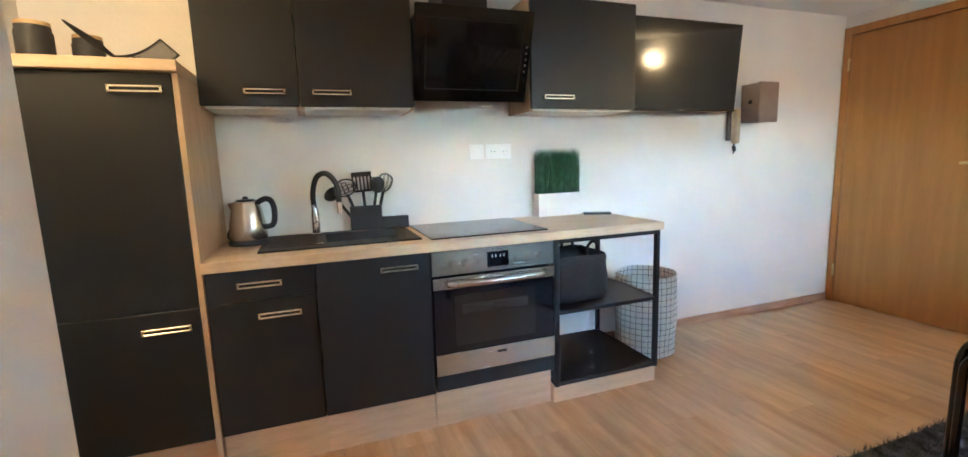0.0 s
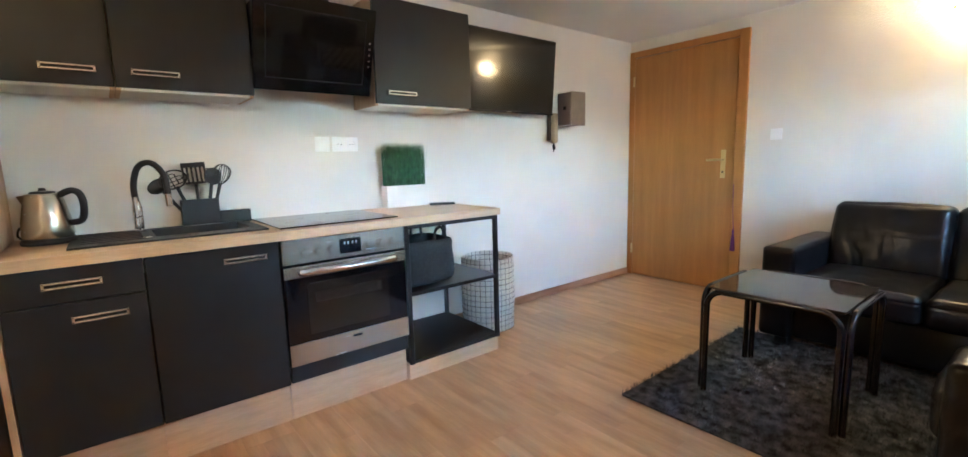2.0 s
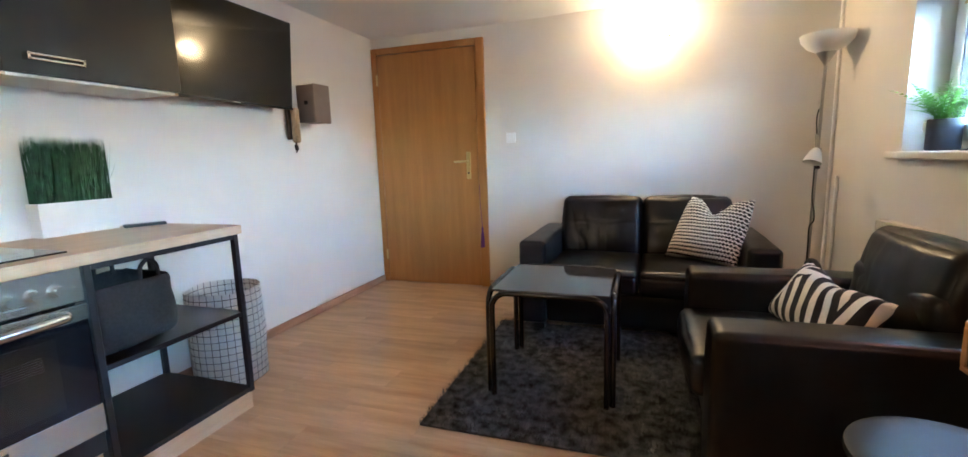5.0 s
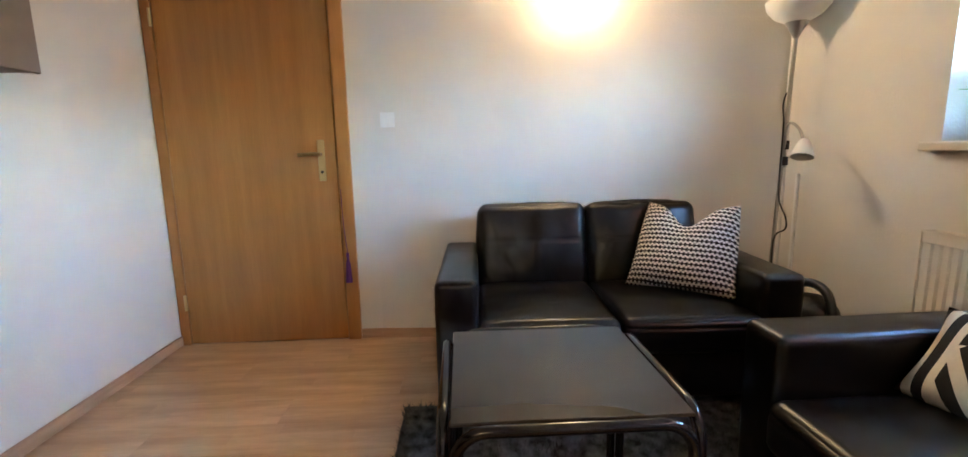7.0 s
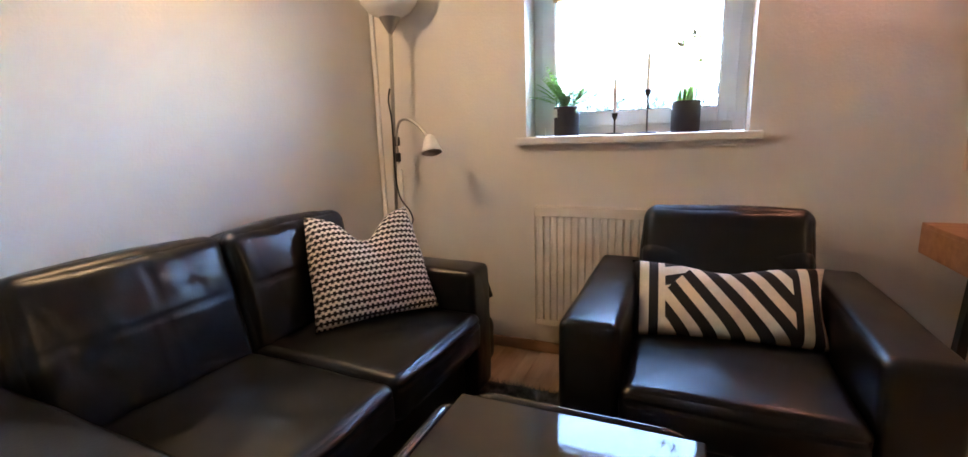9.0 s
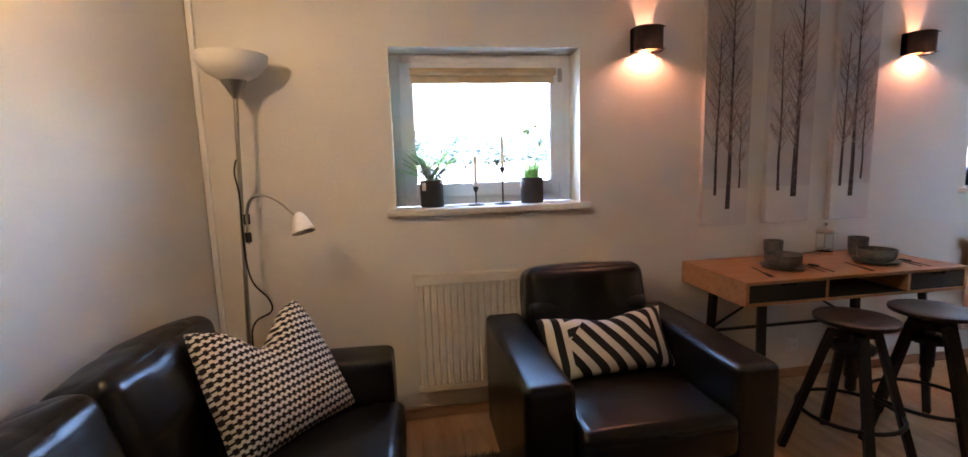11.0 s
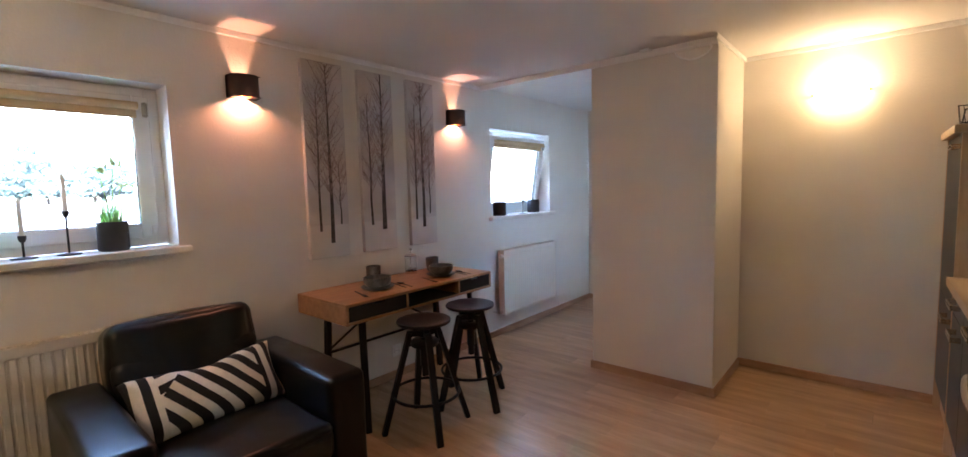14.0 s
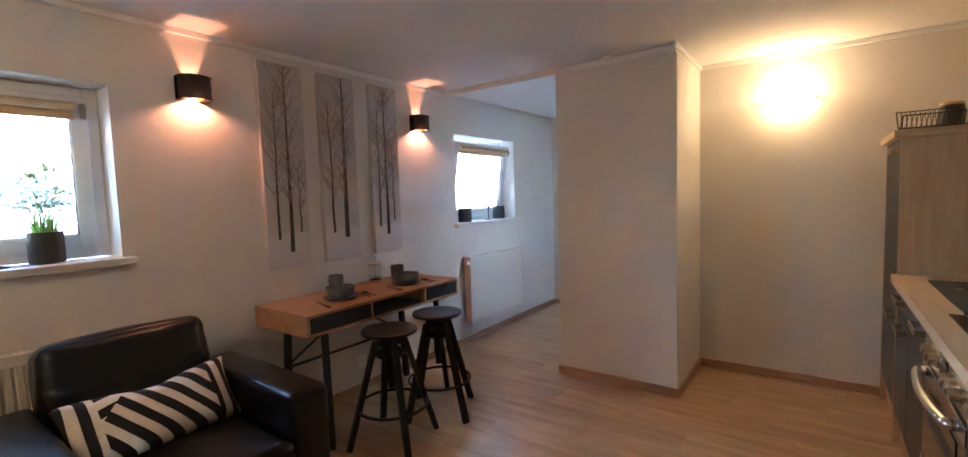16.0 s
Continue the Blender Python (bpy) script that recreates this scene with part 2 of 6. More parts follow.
BARK = mat("printed dark bark", (0.05, 0.042, 0.038), 0.85, var=0.5, scale=50, base2=(0.14, 0.12, 0.11))
TWIG = mat("printed twigs", (0.3, 0.23, 0.215), 0.85, var=0.2, scale=30)
CORK = mat("bamboo lid", (0.5, 0.35, 0.18), 0.5, var=0.1, stretch=(1, 8, 1))
GRID = check("checked canvas", (0.03, 0.03, 0.035), (0.7, 0.67, 0.61), gridlines)
WOVEN = check("black and white weave", (0.012, 0.012, 0.014), (0.75, 0.71, 0.64), woven)
ZEBRA = check("black and white bands", (0.012, 0.012, 0.014), (0.76, 0.71, 0.63), stripes)
LAMPW = glow("lit opal glass", (1.0, 0.74, 0.42), 0.7)
# thin pearl glass lets most of the bulb's light straight through
lt = LAMPW.node_tree
clear, half = lt.nodes.new("ShaderNodeBsdfTransparent"), lt.nodes.new("ShaderNodeMixShader")
clear.inputs["Color"].default_value = (1.0, 0.93, 0.82, 1)
half.inputs[0].default_value = 0.28
lt.links.new(clear.outputs[0], half.inputs[1])
lt.links.new(lt.nodes["Principled BSDF"].outputs[0], half.inputs[2])
lt.links.new(half.outputs[0], lt.nodes["Material Output"].inputs["Surface"])
GRASSO = mat("dry gravel", (0.13, 0.13, 0.12), 0.9, var=0.2, scale=4)
# leaf and bark colours are lightened to stand in for distance haze
TREELEAF = leafy("haze-paled leaves", (0.19, 0.26, 0.26), (0.22, 0.3, 0.3))
TRUNK = mat("haze-paled bark", (0.2, 0.19, 0.17), 0.9, var=0.3, bump=0.4)
RENDERW = mat("pinkish render", (0.3, 0.21, 0.18), 0.8, var=0.08, bump=0.2)

# ---- building helpers ----
ORIG = {}


def thing(name, at, label, category, group="", turn=None, local=False):
    """An Empty at a thing's base. Its parts are built in world places, or about the base when local."""
    ob = new(name)
    ob.empty_display_size = 0.05
    ob.matrix_world = turn if turn is not None else Matrix.Translation(at)
    ORIG[ob.name] = Vector((0, 0, 0)) if (local or turn is not None) else Vector(at)
    return tagged(ob, label, category, group)


def part(name, bm, material, parent=None, label="", smooth=None):
    """Links a bmesh as one mesh under a thing or a part."""
    if parent is not None and ORIG[parent.name].length:
        bmesh.ops.translate(bm, verts=bm.verts, vec=-ORIG[parent.name])
    bmesh.ops.recalc_face_normals(bm, faces=bm.faces)
    me = bpy.data.meshes.new(name)
    bm.to_mesh(me)
    bm.free()
    me.materials.append(material)
    if smooth is not None:
        for p in me.polygons:
            p.use_smooth = True
        if smooth < 180:
            me.set_sharp_from_angle(angle=radians(smooth))
    ob = new(name, me)
    if parent is not None:
        ob.parent = parent
        ORIG[ob.name] = ORIG[parent.name]
    return tagged(ob, label)


def setting(name, bm, material, label="", smooth=None):
    ob = part(name, bm, material, None, label, smooth)
    ORIG[ob.name] = Vector((0, 0, 0))
    return tagged(ob, kind="structure")


def box(bm, x0, x1, y0, y1, z0, z1, bev=0.0, seg=1):
    m = Matrix.Translation(((x0 + x1) / 2, (y0 + y1) / 2, (z0 + z1) / 2)) @ Matrix.Diagonal((abs(x1 - x0), abs(y1 - y0), abs(z1 - z0), 1))
    vs = bmesh.ops.create_cube(bm, size=1, matrix=m)["verts"]
    if bev:
        es = list({e for v in vs for e in v.link_edges})
        bmesh.ops.bevel(bm, geom=es, offset=bev, segments=seg, affect="EDGES", profile=0.5)
    return bm


def bx(*a, **k):
    return box(bmesh.new(), *a, **k)


def cyl(bm, p, q, r0, r1=None, seg=20):
    """A straight round bar from p to q."""
    p, q = Vector(p), Vector(q)
    d = q - p
    m = Matrix.Translation((p + q) / 2) @ d.to_track_quat("Z", "Y").to_matrix().to_4x4()
    bmesh.ops.create_cone(bm, cap_ends=True, segments=seg, radius1=r0, radius2=r0 if r1 is None else r1, depth=d.length, matrix=m)
    return bm


def cy(*a, **k):
    return cyl(bmesh.new(), *a, **k)


def bar(bm, p, q, w, d=None):
    """A straight square bar from p to q."""
    p, q = Vector(p), Vector(q)
    v = q - p
    m = Matrix.Translation((p + q) / 2) @ v.to_track_quat("Z", "Y").to_matrix().to_4x4() @ Matrix.Diagonal((w, d or w, v.length, 1))
    bmesh.ops.create_cube(bm, size=1, matrix=m)
    return bm


def lathe(bm, profile, c=(0, 0, 0), seg=32):
    """Turns (radius, height) pairs about the upright through c."""
    rings = []
    for r, z in profile:
        rings.append([bm.verts.new((c[0] + max(r, 1e-5) * math.cos(2 * math.pi * i / seg), c[1] + max(r, 1e-5) * math.sin(2 * math.pi * i / seg), c[2] + z)) for i in range(seg)])
    for a, b in zip(rings, rings[1:]):
        for i in range(seg):
            bm.faces.new((a[i], a[(i + 1) % seg], b[(i + 1) % seg], b[i]))
    return bm


def tube(bm, pts, r, seg=10, closed=False):
    """A round bar along a smooth line of points."""
    pts = [Vector(p) for p in pts]
    n = len(pts)
    rings = []
    up = Vector((0.13, 0.21, 1)).normalized()
    for i, p in enumerate(pts):
        a = pts[(i - 1) % n] if closed or i else p
        b = pts[(i + 1) % n] if closed or i < n - 1 else p
        t = (b - a).normalized()
        s = t.cross(up)
        s = s.normalized() if s.length > 1e-3 else t.orthogonal().normalized()
        if rings and s.dot(last) < 0:
            s = -s
        if rings:
            s = (last - t * last.dot(t)).normalized()
        last = s
        u = t.cross(s)
        rr = r[i] if isinstance(r, (list, tuple)) else r
        rings.append([bm.verts.new(p + (s * math.cos(2 * math.pi * k / seg) + u * math.sin(2 * math.pi * k / seg)) * rr) for k in range(seg)])
    pairs = list(zip(rings, rings[1:])) + ([(rings[-1], rings[0])] if closed else [])
    for a, b in pairs:
        for k in range(seg):
            bm.faces.new((a[k], a[(k + 1) % seg], b[(k + 1) % seg], b[k]))
    if not closed:
        bm.faces.new(rings[0][::-1])
        bm.faces.new(rings[-1])
    return bm


def curve(keys, n=8):
    """Points of a smooth line through the keys."""
    k = [Vector(keys[0])] + [Vector(p) for p in keys] + [Vector(keys[-1])]
    out = []
    for i in range(1, len(k) - 2):
        for j in range(n):
            t = j / n
            a, b, c, d = k[i - 1], k[i], k[i + 1], k[i + 2]
            out.append(0.5 * (2 * b + (c - a) * t + (2 * a - 5 * b + 4 * c - d) * t * t + (3 * b - a - 3 * c + d) * t ** 3))
    return out + [k[-2]]


def pad(sx, sy, sz, r, puff=(0, 0, 0), n=14, seed=0, wrinkle=0.0, wscale=9.0, m=None, crease=0.0, grooves=()):
    """A soft rounded block about its middle, swollen in its faces and lightly creased."""
    bm = bmesh.new()
    bmesh.ops.create_cube(bm, size=2)
    bmesh.ops.subdivide_edges(bm, edges=bm.edges, cuts=n, use_grid_fill=True)
    h = Vector((sx / 2, sy / 2, sz / 2))
    for v in bm.verts:
        u = v.co.copy()
        # finer towards the edges
        g = Vector([math.sin(c * math.pi / 2) for c in u])
        q = Vector([g[i] * h[i] for i in range(3)])
        inner = Vector([max(-(h[i] - r), min(h[i] - r, q[i])) for i in range(3)])
        d = q - inner
        if d.length > 1e-6:
            q = inner + d.normalized() * r
        f = [(1 - g[i] ** 2) for i in range(3)]
        q.x += math.copysign(puff[0], u.x) * f[1] * f[2] * abs(g.x)
        q.y += math.copysign(puff[1], u.y) * f[0] * f[2] * abs(g.y)
        q.z += math.copysign(puff[2], u.z) * f[0] * f[1] * abs(g.z)
        if wrinkle:
            c = q * wscale + Vector((seed * 7.3, seed * 3.1, seed))
            w = noise.noise(c) + 0.45 * noise.noise(c * 2.3)
            q += q.normalized() * w * wrinkle
        if crease:
            c = Vector((q.x * 7 + seed * 5.7, q.y * 7, q.z * 4.2 + q.x * 2.4 + seed))
            fold = max(0, 1 - abs(noise.noise(c) + 0.35 * noise.noise(c * 2.1)) * 5) ** 2
            q -= q.normalized() * fold * crease * (0.25 + 0.75 * max(0, noise.noise(c * 0.45 + Vector((9, seed, 2))) * 2))
        for axis, value, deep, wide, face, sign in grooves:
            if u[face] * sign > 0.999:
                q[face] -= sign * deep * math.exp(-((q[axis] - value) / wide) ** 2)
        v.co = m @ q if m else q
    return bm

# ---- lamps ----


def point(name, at, watts, colour, radius=0.03):
    ob = new(name, bpy.data.lights.new(name, "POINT"))
    ob.data.energy, ob.data.color, ob.data.shadow_soft_size = watts, colour, radius
    ob.location = at
    return ob


WARM = (1.0, 0.65, 0.34)
LAMP_E, LAMP_N = (east(-0.22) - 0.085, -0.22, 1.965), (XN + 0.085, 1.025, 1.9)
point("wall_lamp_bulb", LAMP_E, 0.235, WARM, 0.022)
point("wall_lamp_bulb", LAMP_N, 0.15, WARM, 0.022)
AMBER = (1.0, 0.4, 0.22)
SCONCES = [(2.22, 1.9), (0.61, 1.895)]
for sx, sz in SCONCES:
    point("sconce_bulb", (sx, YW + 0.055, sz - 0.04), 0.115, AMBER, 0.007)

# ---- structure ----
bm = bmesh.new()
box(bm, XF - 0.2, XD + 0.2, YW - 0.4, YK + 0.2, -0.12, -0.012)
setting("floor_slab", bm, SUB)
setting("ceiling", bx(XF - 0.2, XD + 0.2, YW - 0.4, YK + 0.2, H, H + 0.15), CEIL)
setting("wall_north", bx(XN - 0.2, XD + 0.2, YK, YK + 0.2, -0.12, H), WALL)
DY0, DY1, DH = 1.06, 2.092, 2.095                 # door opening
bm = bmesh.new()
pl = [(KINK[1], DY0), (KINK[1], KINK[0]), (east(YW - 0.3), YW - 0.3), (XD + 0.25, YW - 0.3), (XD + 0.25, DY0)]
lo, hi = [bm.verts.new((a, c, -0.12)) for a, c in pl], [bm.verts.new((a, c, H)) for a, c in pl]
bm.faces.new(lo[::-1]), bm.faces.new(hi)
for i in range(5):
    bm.faces.new((lo[i], lo[(i + 1) % 5], hi[(i + 1) % 5], hi[i]))
box(bm, XD, XD + 0.2, DY0, YK, DH, H)
box(bm, XD + 0.12, XD + 0.2, DY0, YK, -0.12, DH)
setting("wall_east", bm, WALL)
W1 = (2.56, 3.503, 1.1, 1.868)                    # window openings: x, x, z, z
WINGY = -3.18                                     # end of the house wing outside
W2 = (-0.805, 0.15, 1.085, 1.858)
bm = bmesh.new()
for x0, x1 in ((XF - 0.2, W2[0]), (W2[1], W1[0]), (W1[1], XD)):
    box(bm, x0, x1, YW - 0.4, YW, -0.12, H)
for w in (W1, W2):
    box(bm, w[0], w[1], YW - 0.4, YW, -0.12, w[2] - 0.036)
    box(bm, w[0], w[1], YW - 0.4, YW, w[3], H)
setting("wall_south", bm, WALL)
bm = bmesh.new()
box(bm, XF, PX, PY0, PY1, -0.12, H, 0.006, 2)
setting("wall_pillar", bm, WALL)
setting("wall_west", bx(XN - 0.2, XN, PY1, YK, -0.12, H), WALL)
setting("wall_far", bx(XF - 0.2, XF, YW, PY0 + 0.2, -0.12, H), WALL)


def skirting(name, x0, y0, x1, y1, nx, ny):
    """A skirting board along a wall's foot, from one end to the other, out along (nx, ny)."""
    t, h = 0.014, 0.058
    bm = box(bmesh.new(), min(x0, x1) + min(0, nx * t), max(x0, x1) + max(0, nx * t), min(y0, y1) + min(0, ny * t), max(y0, y1) + max(0, ny * t), 0.001, h, 0.004, 2)
    return setting(name, bm, SKIRT)


skirting("baseboard", 2.33, YK, XD, YK, 0, -1)
skirting("baseboard", KINK[1], KINK[0], KINK[1], 1.045, -1, 0)
bm = box(bmesh.new(), -0.014, 0, -(KINK[0] - YW) / math.cos(radians(SKEW)), 0, 0.001, 0.058, 0.004, 2)
bm.transform(pose(KINK[1], KINK[0], 0, 0, 0, -SKEW))
setting("baseboard", bm, SKIRT)
skirting("baseboard", W2[0] - 0.95, YW, east(YW) - 0.014, YW, 0, 1)
skirting("baseboard", PX, PY0, PX, PY1 + 0.014, 1, 0)
skirting("baseboard", XN + 0.014, PY1, PX, PY1, 0, 1)
skirting("baseboard", XN, PY1, XN, 1.52, 1, 0)
skirting("baseboard", XF, YW + 0.014, XF, PY0, 1, 0)
skirting("baseboard", XF, PY0, PX + 0.014, PY0, 0, -1)

# white cable duct along the ceiling's edge, and down the corner
def duct(x0, x1, y0, y1, z0, z1):
    return setting("trim", bx(x0, x1, y0, y1, z0, z1, bev=0.004, seg=1), PLASTIC)


duct(PX, east(YW), YW, YW + 0.017, H - 0.03, H)
duct(east(YW) - 0.03, east(YW) - 0.004, YW, YW + 0.018, 0.06, H - 0.03)
duct(4.215, 4.235, YW, YW + 0.016, 0.06, 0.95)
duct(PX, PX + 0.02, YW + 0.017, PY1, H - 0.042, H)
duct(XN, PX + 0.09, PY1, PY1 + 0.018, H - 0.03, H)
duct(XN, XN + 0.018, PY1 + 0.018, YK, H - 0.03, H)

# ---- windows ----


def window(name, w, tilt, side):
    """A white plastic window in its opening: frame, sash with pane, blind and handle."""
    x0, x1, z0, z1 = w
    y = YW - 0.15
    win = tagged(thing(name, ((x0 + x1) / 2, y, z0), "white plastic casement window with a short beige blind", "window"), kind="structure")
    f = 0.055
    bm = bmesh.new()
    for a in ((x0, x0 + f, z0, z1), (x1 - f, x1, z0, z1), (x0 + f, x1 - f, z0, z0 + f), (x0 + f, x1 - f, z1 - f, z1)):
        box(bm, a[0], a[1], y - 0.07, y, a[2], a[3], 0.004)
    part("window_frame", bm, PVC, win)
    # the sash leans into the room about its foot when tilted
    s0, s1, q0, q1 = x0 + f - 0.012, x1 - f + 0.012, z0 + f - 0.014, z1 - f + 0.012
    lean = Matrix.Translation((0, y, q0)) @ Matrix.Rotation(radians(-tilt), 4, "X") @ Matrix.Translation((0, -y, -q0))
    g = 0.068
    bm = bmesh.new()
    for a in ((s0, s0 + g, q0, q1), (s1 - g, s1, q0, q1), (s0 + g, s1 - g, q0, q0 + g), (s0 + g, s1 - g, q1 - g, q1)):
        box(bm, a[0], a[1], y - 0.045, y + 0.018, a[2], a[3], 0.005, 2)
    bm.transform(lean)
    sash = part("sash", bm, PVC, win)
    bm = bmesh.new()
    t = 0.004
    for a in ((s0 + g, s0 + g + t, q0 + g, q1 - g), (s1 - g - t, s1 - g, q0 + g, q1 - g), (s0 + g, s1 - g, q0 + g, q0 + g + t)):
        box(bm, a[0], a[1], y - 0.02, y + 0.012, a[2], a[3])
    bm.transform(lean)
    part("gasket", bm, BLACK, sash, "black rubber seal")
    bm = bx(s0 + g, s1 - g, y - 0.022, y - 0.016, q0 + g, q1 - g)
    bm.transform(lean)
    pane = part("pane", bm, PANE, sash)
    pane.visible_shadow = False
    hx = s0 + 0.02 if side < 0 else s1 - 0.02
    bm = box(bmesh.new(), hx - 0.011, hx + 0.011, y + 0.016, y + 0.032, q1 - 0.1, q1 - 0.03, 0.004)
    box(bm, hx - 0.008, hx + 0.008, y + 0.032, y + 0.045, q1 - 0.09, q1 - 0.045, 0.004)
    bm.transform(lean)
    part("hinge", bm, GREYM, sash, "grey metal hinge cap")
    bm = box(bmesh.new(), hx - 0.01, hx + 0.01, y + 0.016, y + 0.03, q0 + 0.01, q0 + 0.06, 0.003)
    bm.transform(lean)
    part("hinge", bm, PVC, sash)
    # blind: cassette, hanging cloth and bottom rail
    bm = cyl(bmesh.new(), (s0 + 0.05, y + 0.038, q1 - 0.05), (s1 - 0.055, y + 0.038, q1 - 0.05), 0.019, seg=18)
    bm.transform(lean)
    part("blind_roll", bm, BLIND, sash, "beige cloth roll")
    bm = bx(s0 + 0.054, s1 - 0.059, y + 0.022, y + 0.024, q1 - 0.098, q1 - 0.05)
    box(bm, s0 + 0.054, s1 - 0.059, y + 0.018, y + 0.028, q1 - 0.106, q1 - 0.096, 0.003)
    bm.transform(lean)
    part("blind_cloth", bm, BLIND, sash, "short strip of beige cloth")
    # painted reveal lining and sill board
    part("window_sill", bx(x0 - 0.045, x1 + 0.045, YW + 0.002, YW + 0.05, z0 - 0.034, z0, bev=0.006, seg=2), SILLM, win)
    part("window_sill", bx(x0, x1, y, YW + 0.002, z0 - 0.036, z0 - 0.001), SILLM, win)
    return win


window("window_1", W1, 0, -1)
window("window_2", W2, 9, -1)

# ---- outside ----
setting("ground", bx(-300, 300, -400, YW - 0.42, 0.75, 0.85), GRASSO)


def tree(x, y, h, seed):
    rng = random.Random(seed)
    t = thing("tree", (x, y, 0.85), "leafy green garden tree beyond the window", "tree", "garden trees", turn=Matrix.Translation((x, y, 0.85)))
    bm = tube(bmesh.new(), curve([(0, 0, 0), (0.1, 0.05, h * 0.3), (-0.05, 0, h * 0.62)], 5), [0.16 - 0.009 * i for i in range(11)], 8)
    for k in range(6):
        a = k * 1.1 + rng.random()
        z = h * (0.22 + 0.07 * k)
        tube(bm, curve([(0.05, 0, z), (math.cos(a) * h * 0.14, math.sin(a) * h * 0.14, z + h * 0.1), (math.cos(a) * h * 0.28, math.sin(a) * h * 0.28, z + h * 0.16)], 4), [0.06 - 0.006 * i for i in range(9)], 6)
    part("trunk", bm, TRUNK, t)
    verts, faces = [], []
    for k in range(70):
        a, r = rng.random() * 6.283, h * 0.5 * rng.random() ** 0.5
        c = Vector((math.cos(a) * r, math.sin(a) * r, h * (0.2 + 0.76 * rng.random() * (1 - 0.6 * r / h))))
        for j in range(100):
            o = c + Vector((rng.gauss(0, 0.45), rng.gauss(0, 0.45), rng.gauss(0, 0.3)))
            u, v = Vector((rng.gauss(0, 1), rng.gauss(0, 1), rng.gauss(0, 1))).normalized() * 0.24, Vector((rng.gauss(0, 1), rng.gauss(0, 1), rng.gauss(0, 1))).normalized() * 0.17
            i = len(verts)
            verts += [o - u, o + v, o + u, o - v]
            faces.append((i, i + 1, i + 2, i + 3))
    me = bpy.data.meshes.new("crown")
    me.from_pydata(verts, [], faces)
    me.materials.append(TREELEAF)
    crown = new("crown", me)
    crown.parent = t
    return t


# the last nine, a back row, are added to block skylight near the horizon
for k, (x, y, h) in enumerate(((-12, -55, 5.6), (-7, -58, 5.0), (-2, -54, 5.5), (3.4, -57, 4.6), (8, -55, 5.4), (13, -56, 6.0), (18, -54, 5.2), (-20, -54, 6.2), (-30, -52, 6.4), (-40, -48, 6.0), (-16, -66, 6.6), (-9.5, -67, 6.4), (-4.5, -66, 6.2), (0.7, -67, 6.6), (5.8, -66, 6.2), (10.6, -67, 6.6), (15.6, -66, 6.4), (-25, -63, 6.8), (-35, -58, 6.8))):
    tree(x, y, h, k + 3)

# a pinkish rendered wing of the house, seen through the far window
wing = tagged(thing("house_wing", (-3.6, -4.4, 0.85), "pinkish rendered wing of the house outside", "house"), kind="structure")
part("wall", bx(-4.6, -2.5, WINGY, YW - 0.45, 0.851, 3.6, bev=0.01), RENDERW, wing)
part("roof_edge", bx(-4.7, -2.35, WINGY - 0.15, YW - 0.45, 3.601, 3.72, bev=0.01), SILLM, wing)

# ---- door ----
door = tagged(thing("door_1", (XD, 1.58, 0), "closed beech veneer door with a brass lever handle", "door"), kind="structure")
LY0, LY1, LZ = 1.125, 2.04, 2.04
part("leaf", bx(XD - 0.012, XD + 0.03, LY0, LY1, 0.006, LZ, bev=0.003), DOORW, door)
bm = bmesh.new()
box(bm, XD - 0.02, XD + 0.1, DY0 - 0.012, LY0 - 0.004, 0, DH + 0.005, 0.004, 2)
box(bm, XD - 0.02, XD + 0.1, LY1 + 0.004, YK - 0.004, 0, DH + 0.005, 0.004, 2)
part("jamb", bm, DOORW, door)
part("lintel", bx(XD - 0.02, XD + 0.1, LY0 - 0.004, LY1 + 0.004, LZ + 0.005, DH + 0.005, bev=0.004, seg=2), DOORW, door)
hy = 1.207
handle = part("handle_plate", bx(XD - 0.02, XD - 0.012, hy - 0.02, hy + 0.02, 0.95, 1.18, bev=0.004, seg=2), BRASS, door, "brass back plate")
bm = cyl(bmesh.new(), (XD - 0.02, hy, 1.1), (XD - 0.062, hy, 1.1), 0.009, seg=12)
tube(bm, curve([(XD - 0.06, hy - 0.008, 1.1), (XD - 0.064, hy + 0.03, 1.102), (XD - 0.062, hy + 0.115, 1.098)], 5), 0.009, 10)
part("lever", bm, BRASS, handle, "brass lever")
part("keyhole", cy((XD - 0.02, hy, 1.0), (XD - 0.024, hy, 1.0), 0.008, seg=14), BLACK, handle, "dark keyhole")
for z in (0.26, 1.83):
    bm = cyl(bmesh.new(), (XD - 0.026, LY1 + 0.003, z - 0.045), (XD - 0.026, LY1 + 0.003, z + 0.045), 0.008, seg=12)
    part("hinge", bm, BRASS, door, "brass barrel hinge")

# ---- kitchen units ----


def rail_handle(name, parent, xa, xb, y, z):
    """A flat double bar handle."""
    bm = bmesh.new()
    for dz in (-0.008, 0.008):
        box(bm, xa, xb, y - 0.034, y - 0.026, z + dz - 0.0035, z + dz + 0.0035, 0.0015)
    for x in (xa + 0.004, xb - 0.004):
        box(bm, x - 0.004, x + 0.004, y - 0.034, y, z - 0.012, z + 0.012, 0.001)
    return part(name, bm, NICKEL, parent, "satin nickel double bar handle")


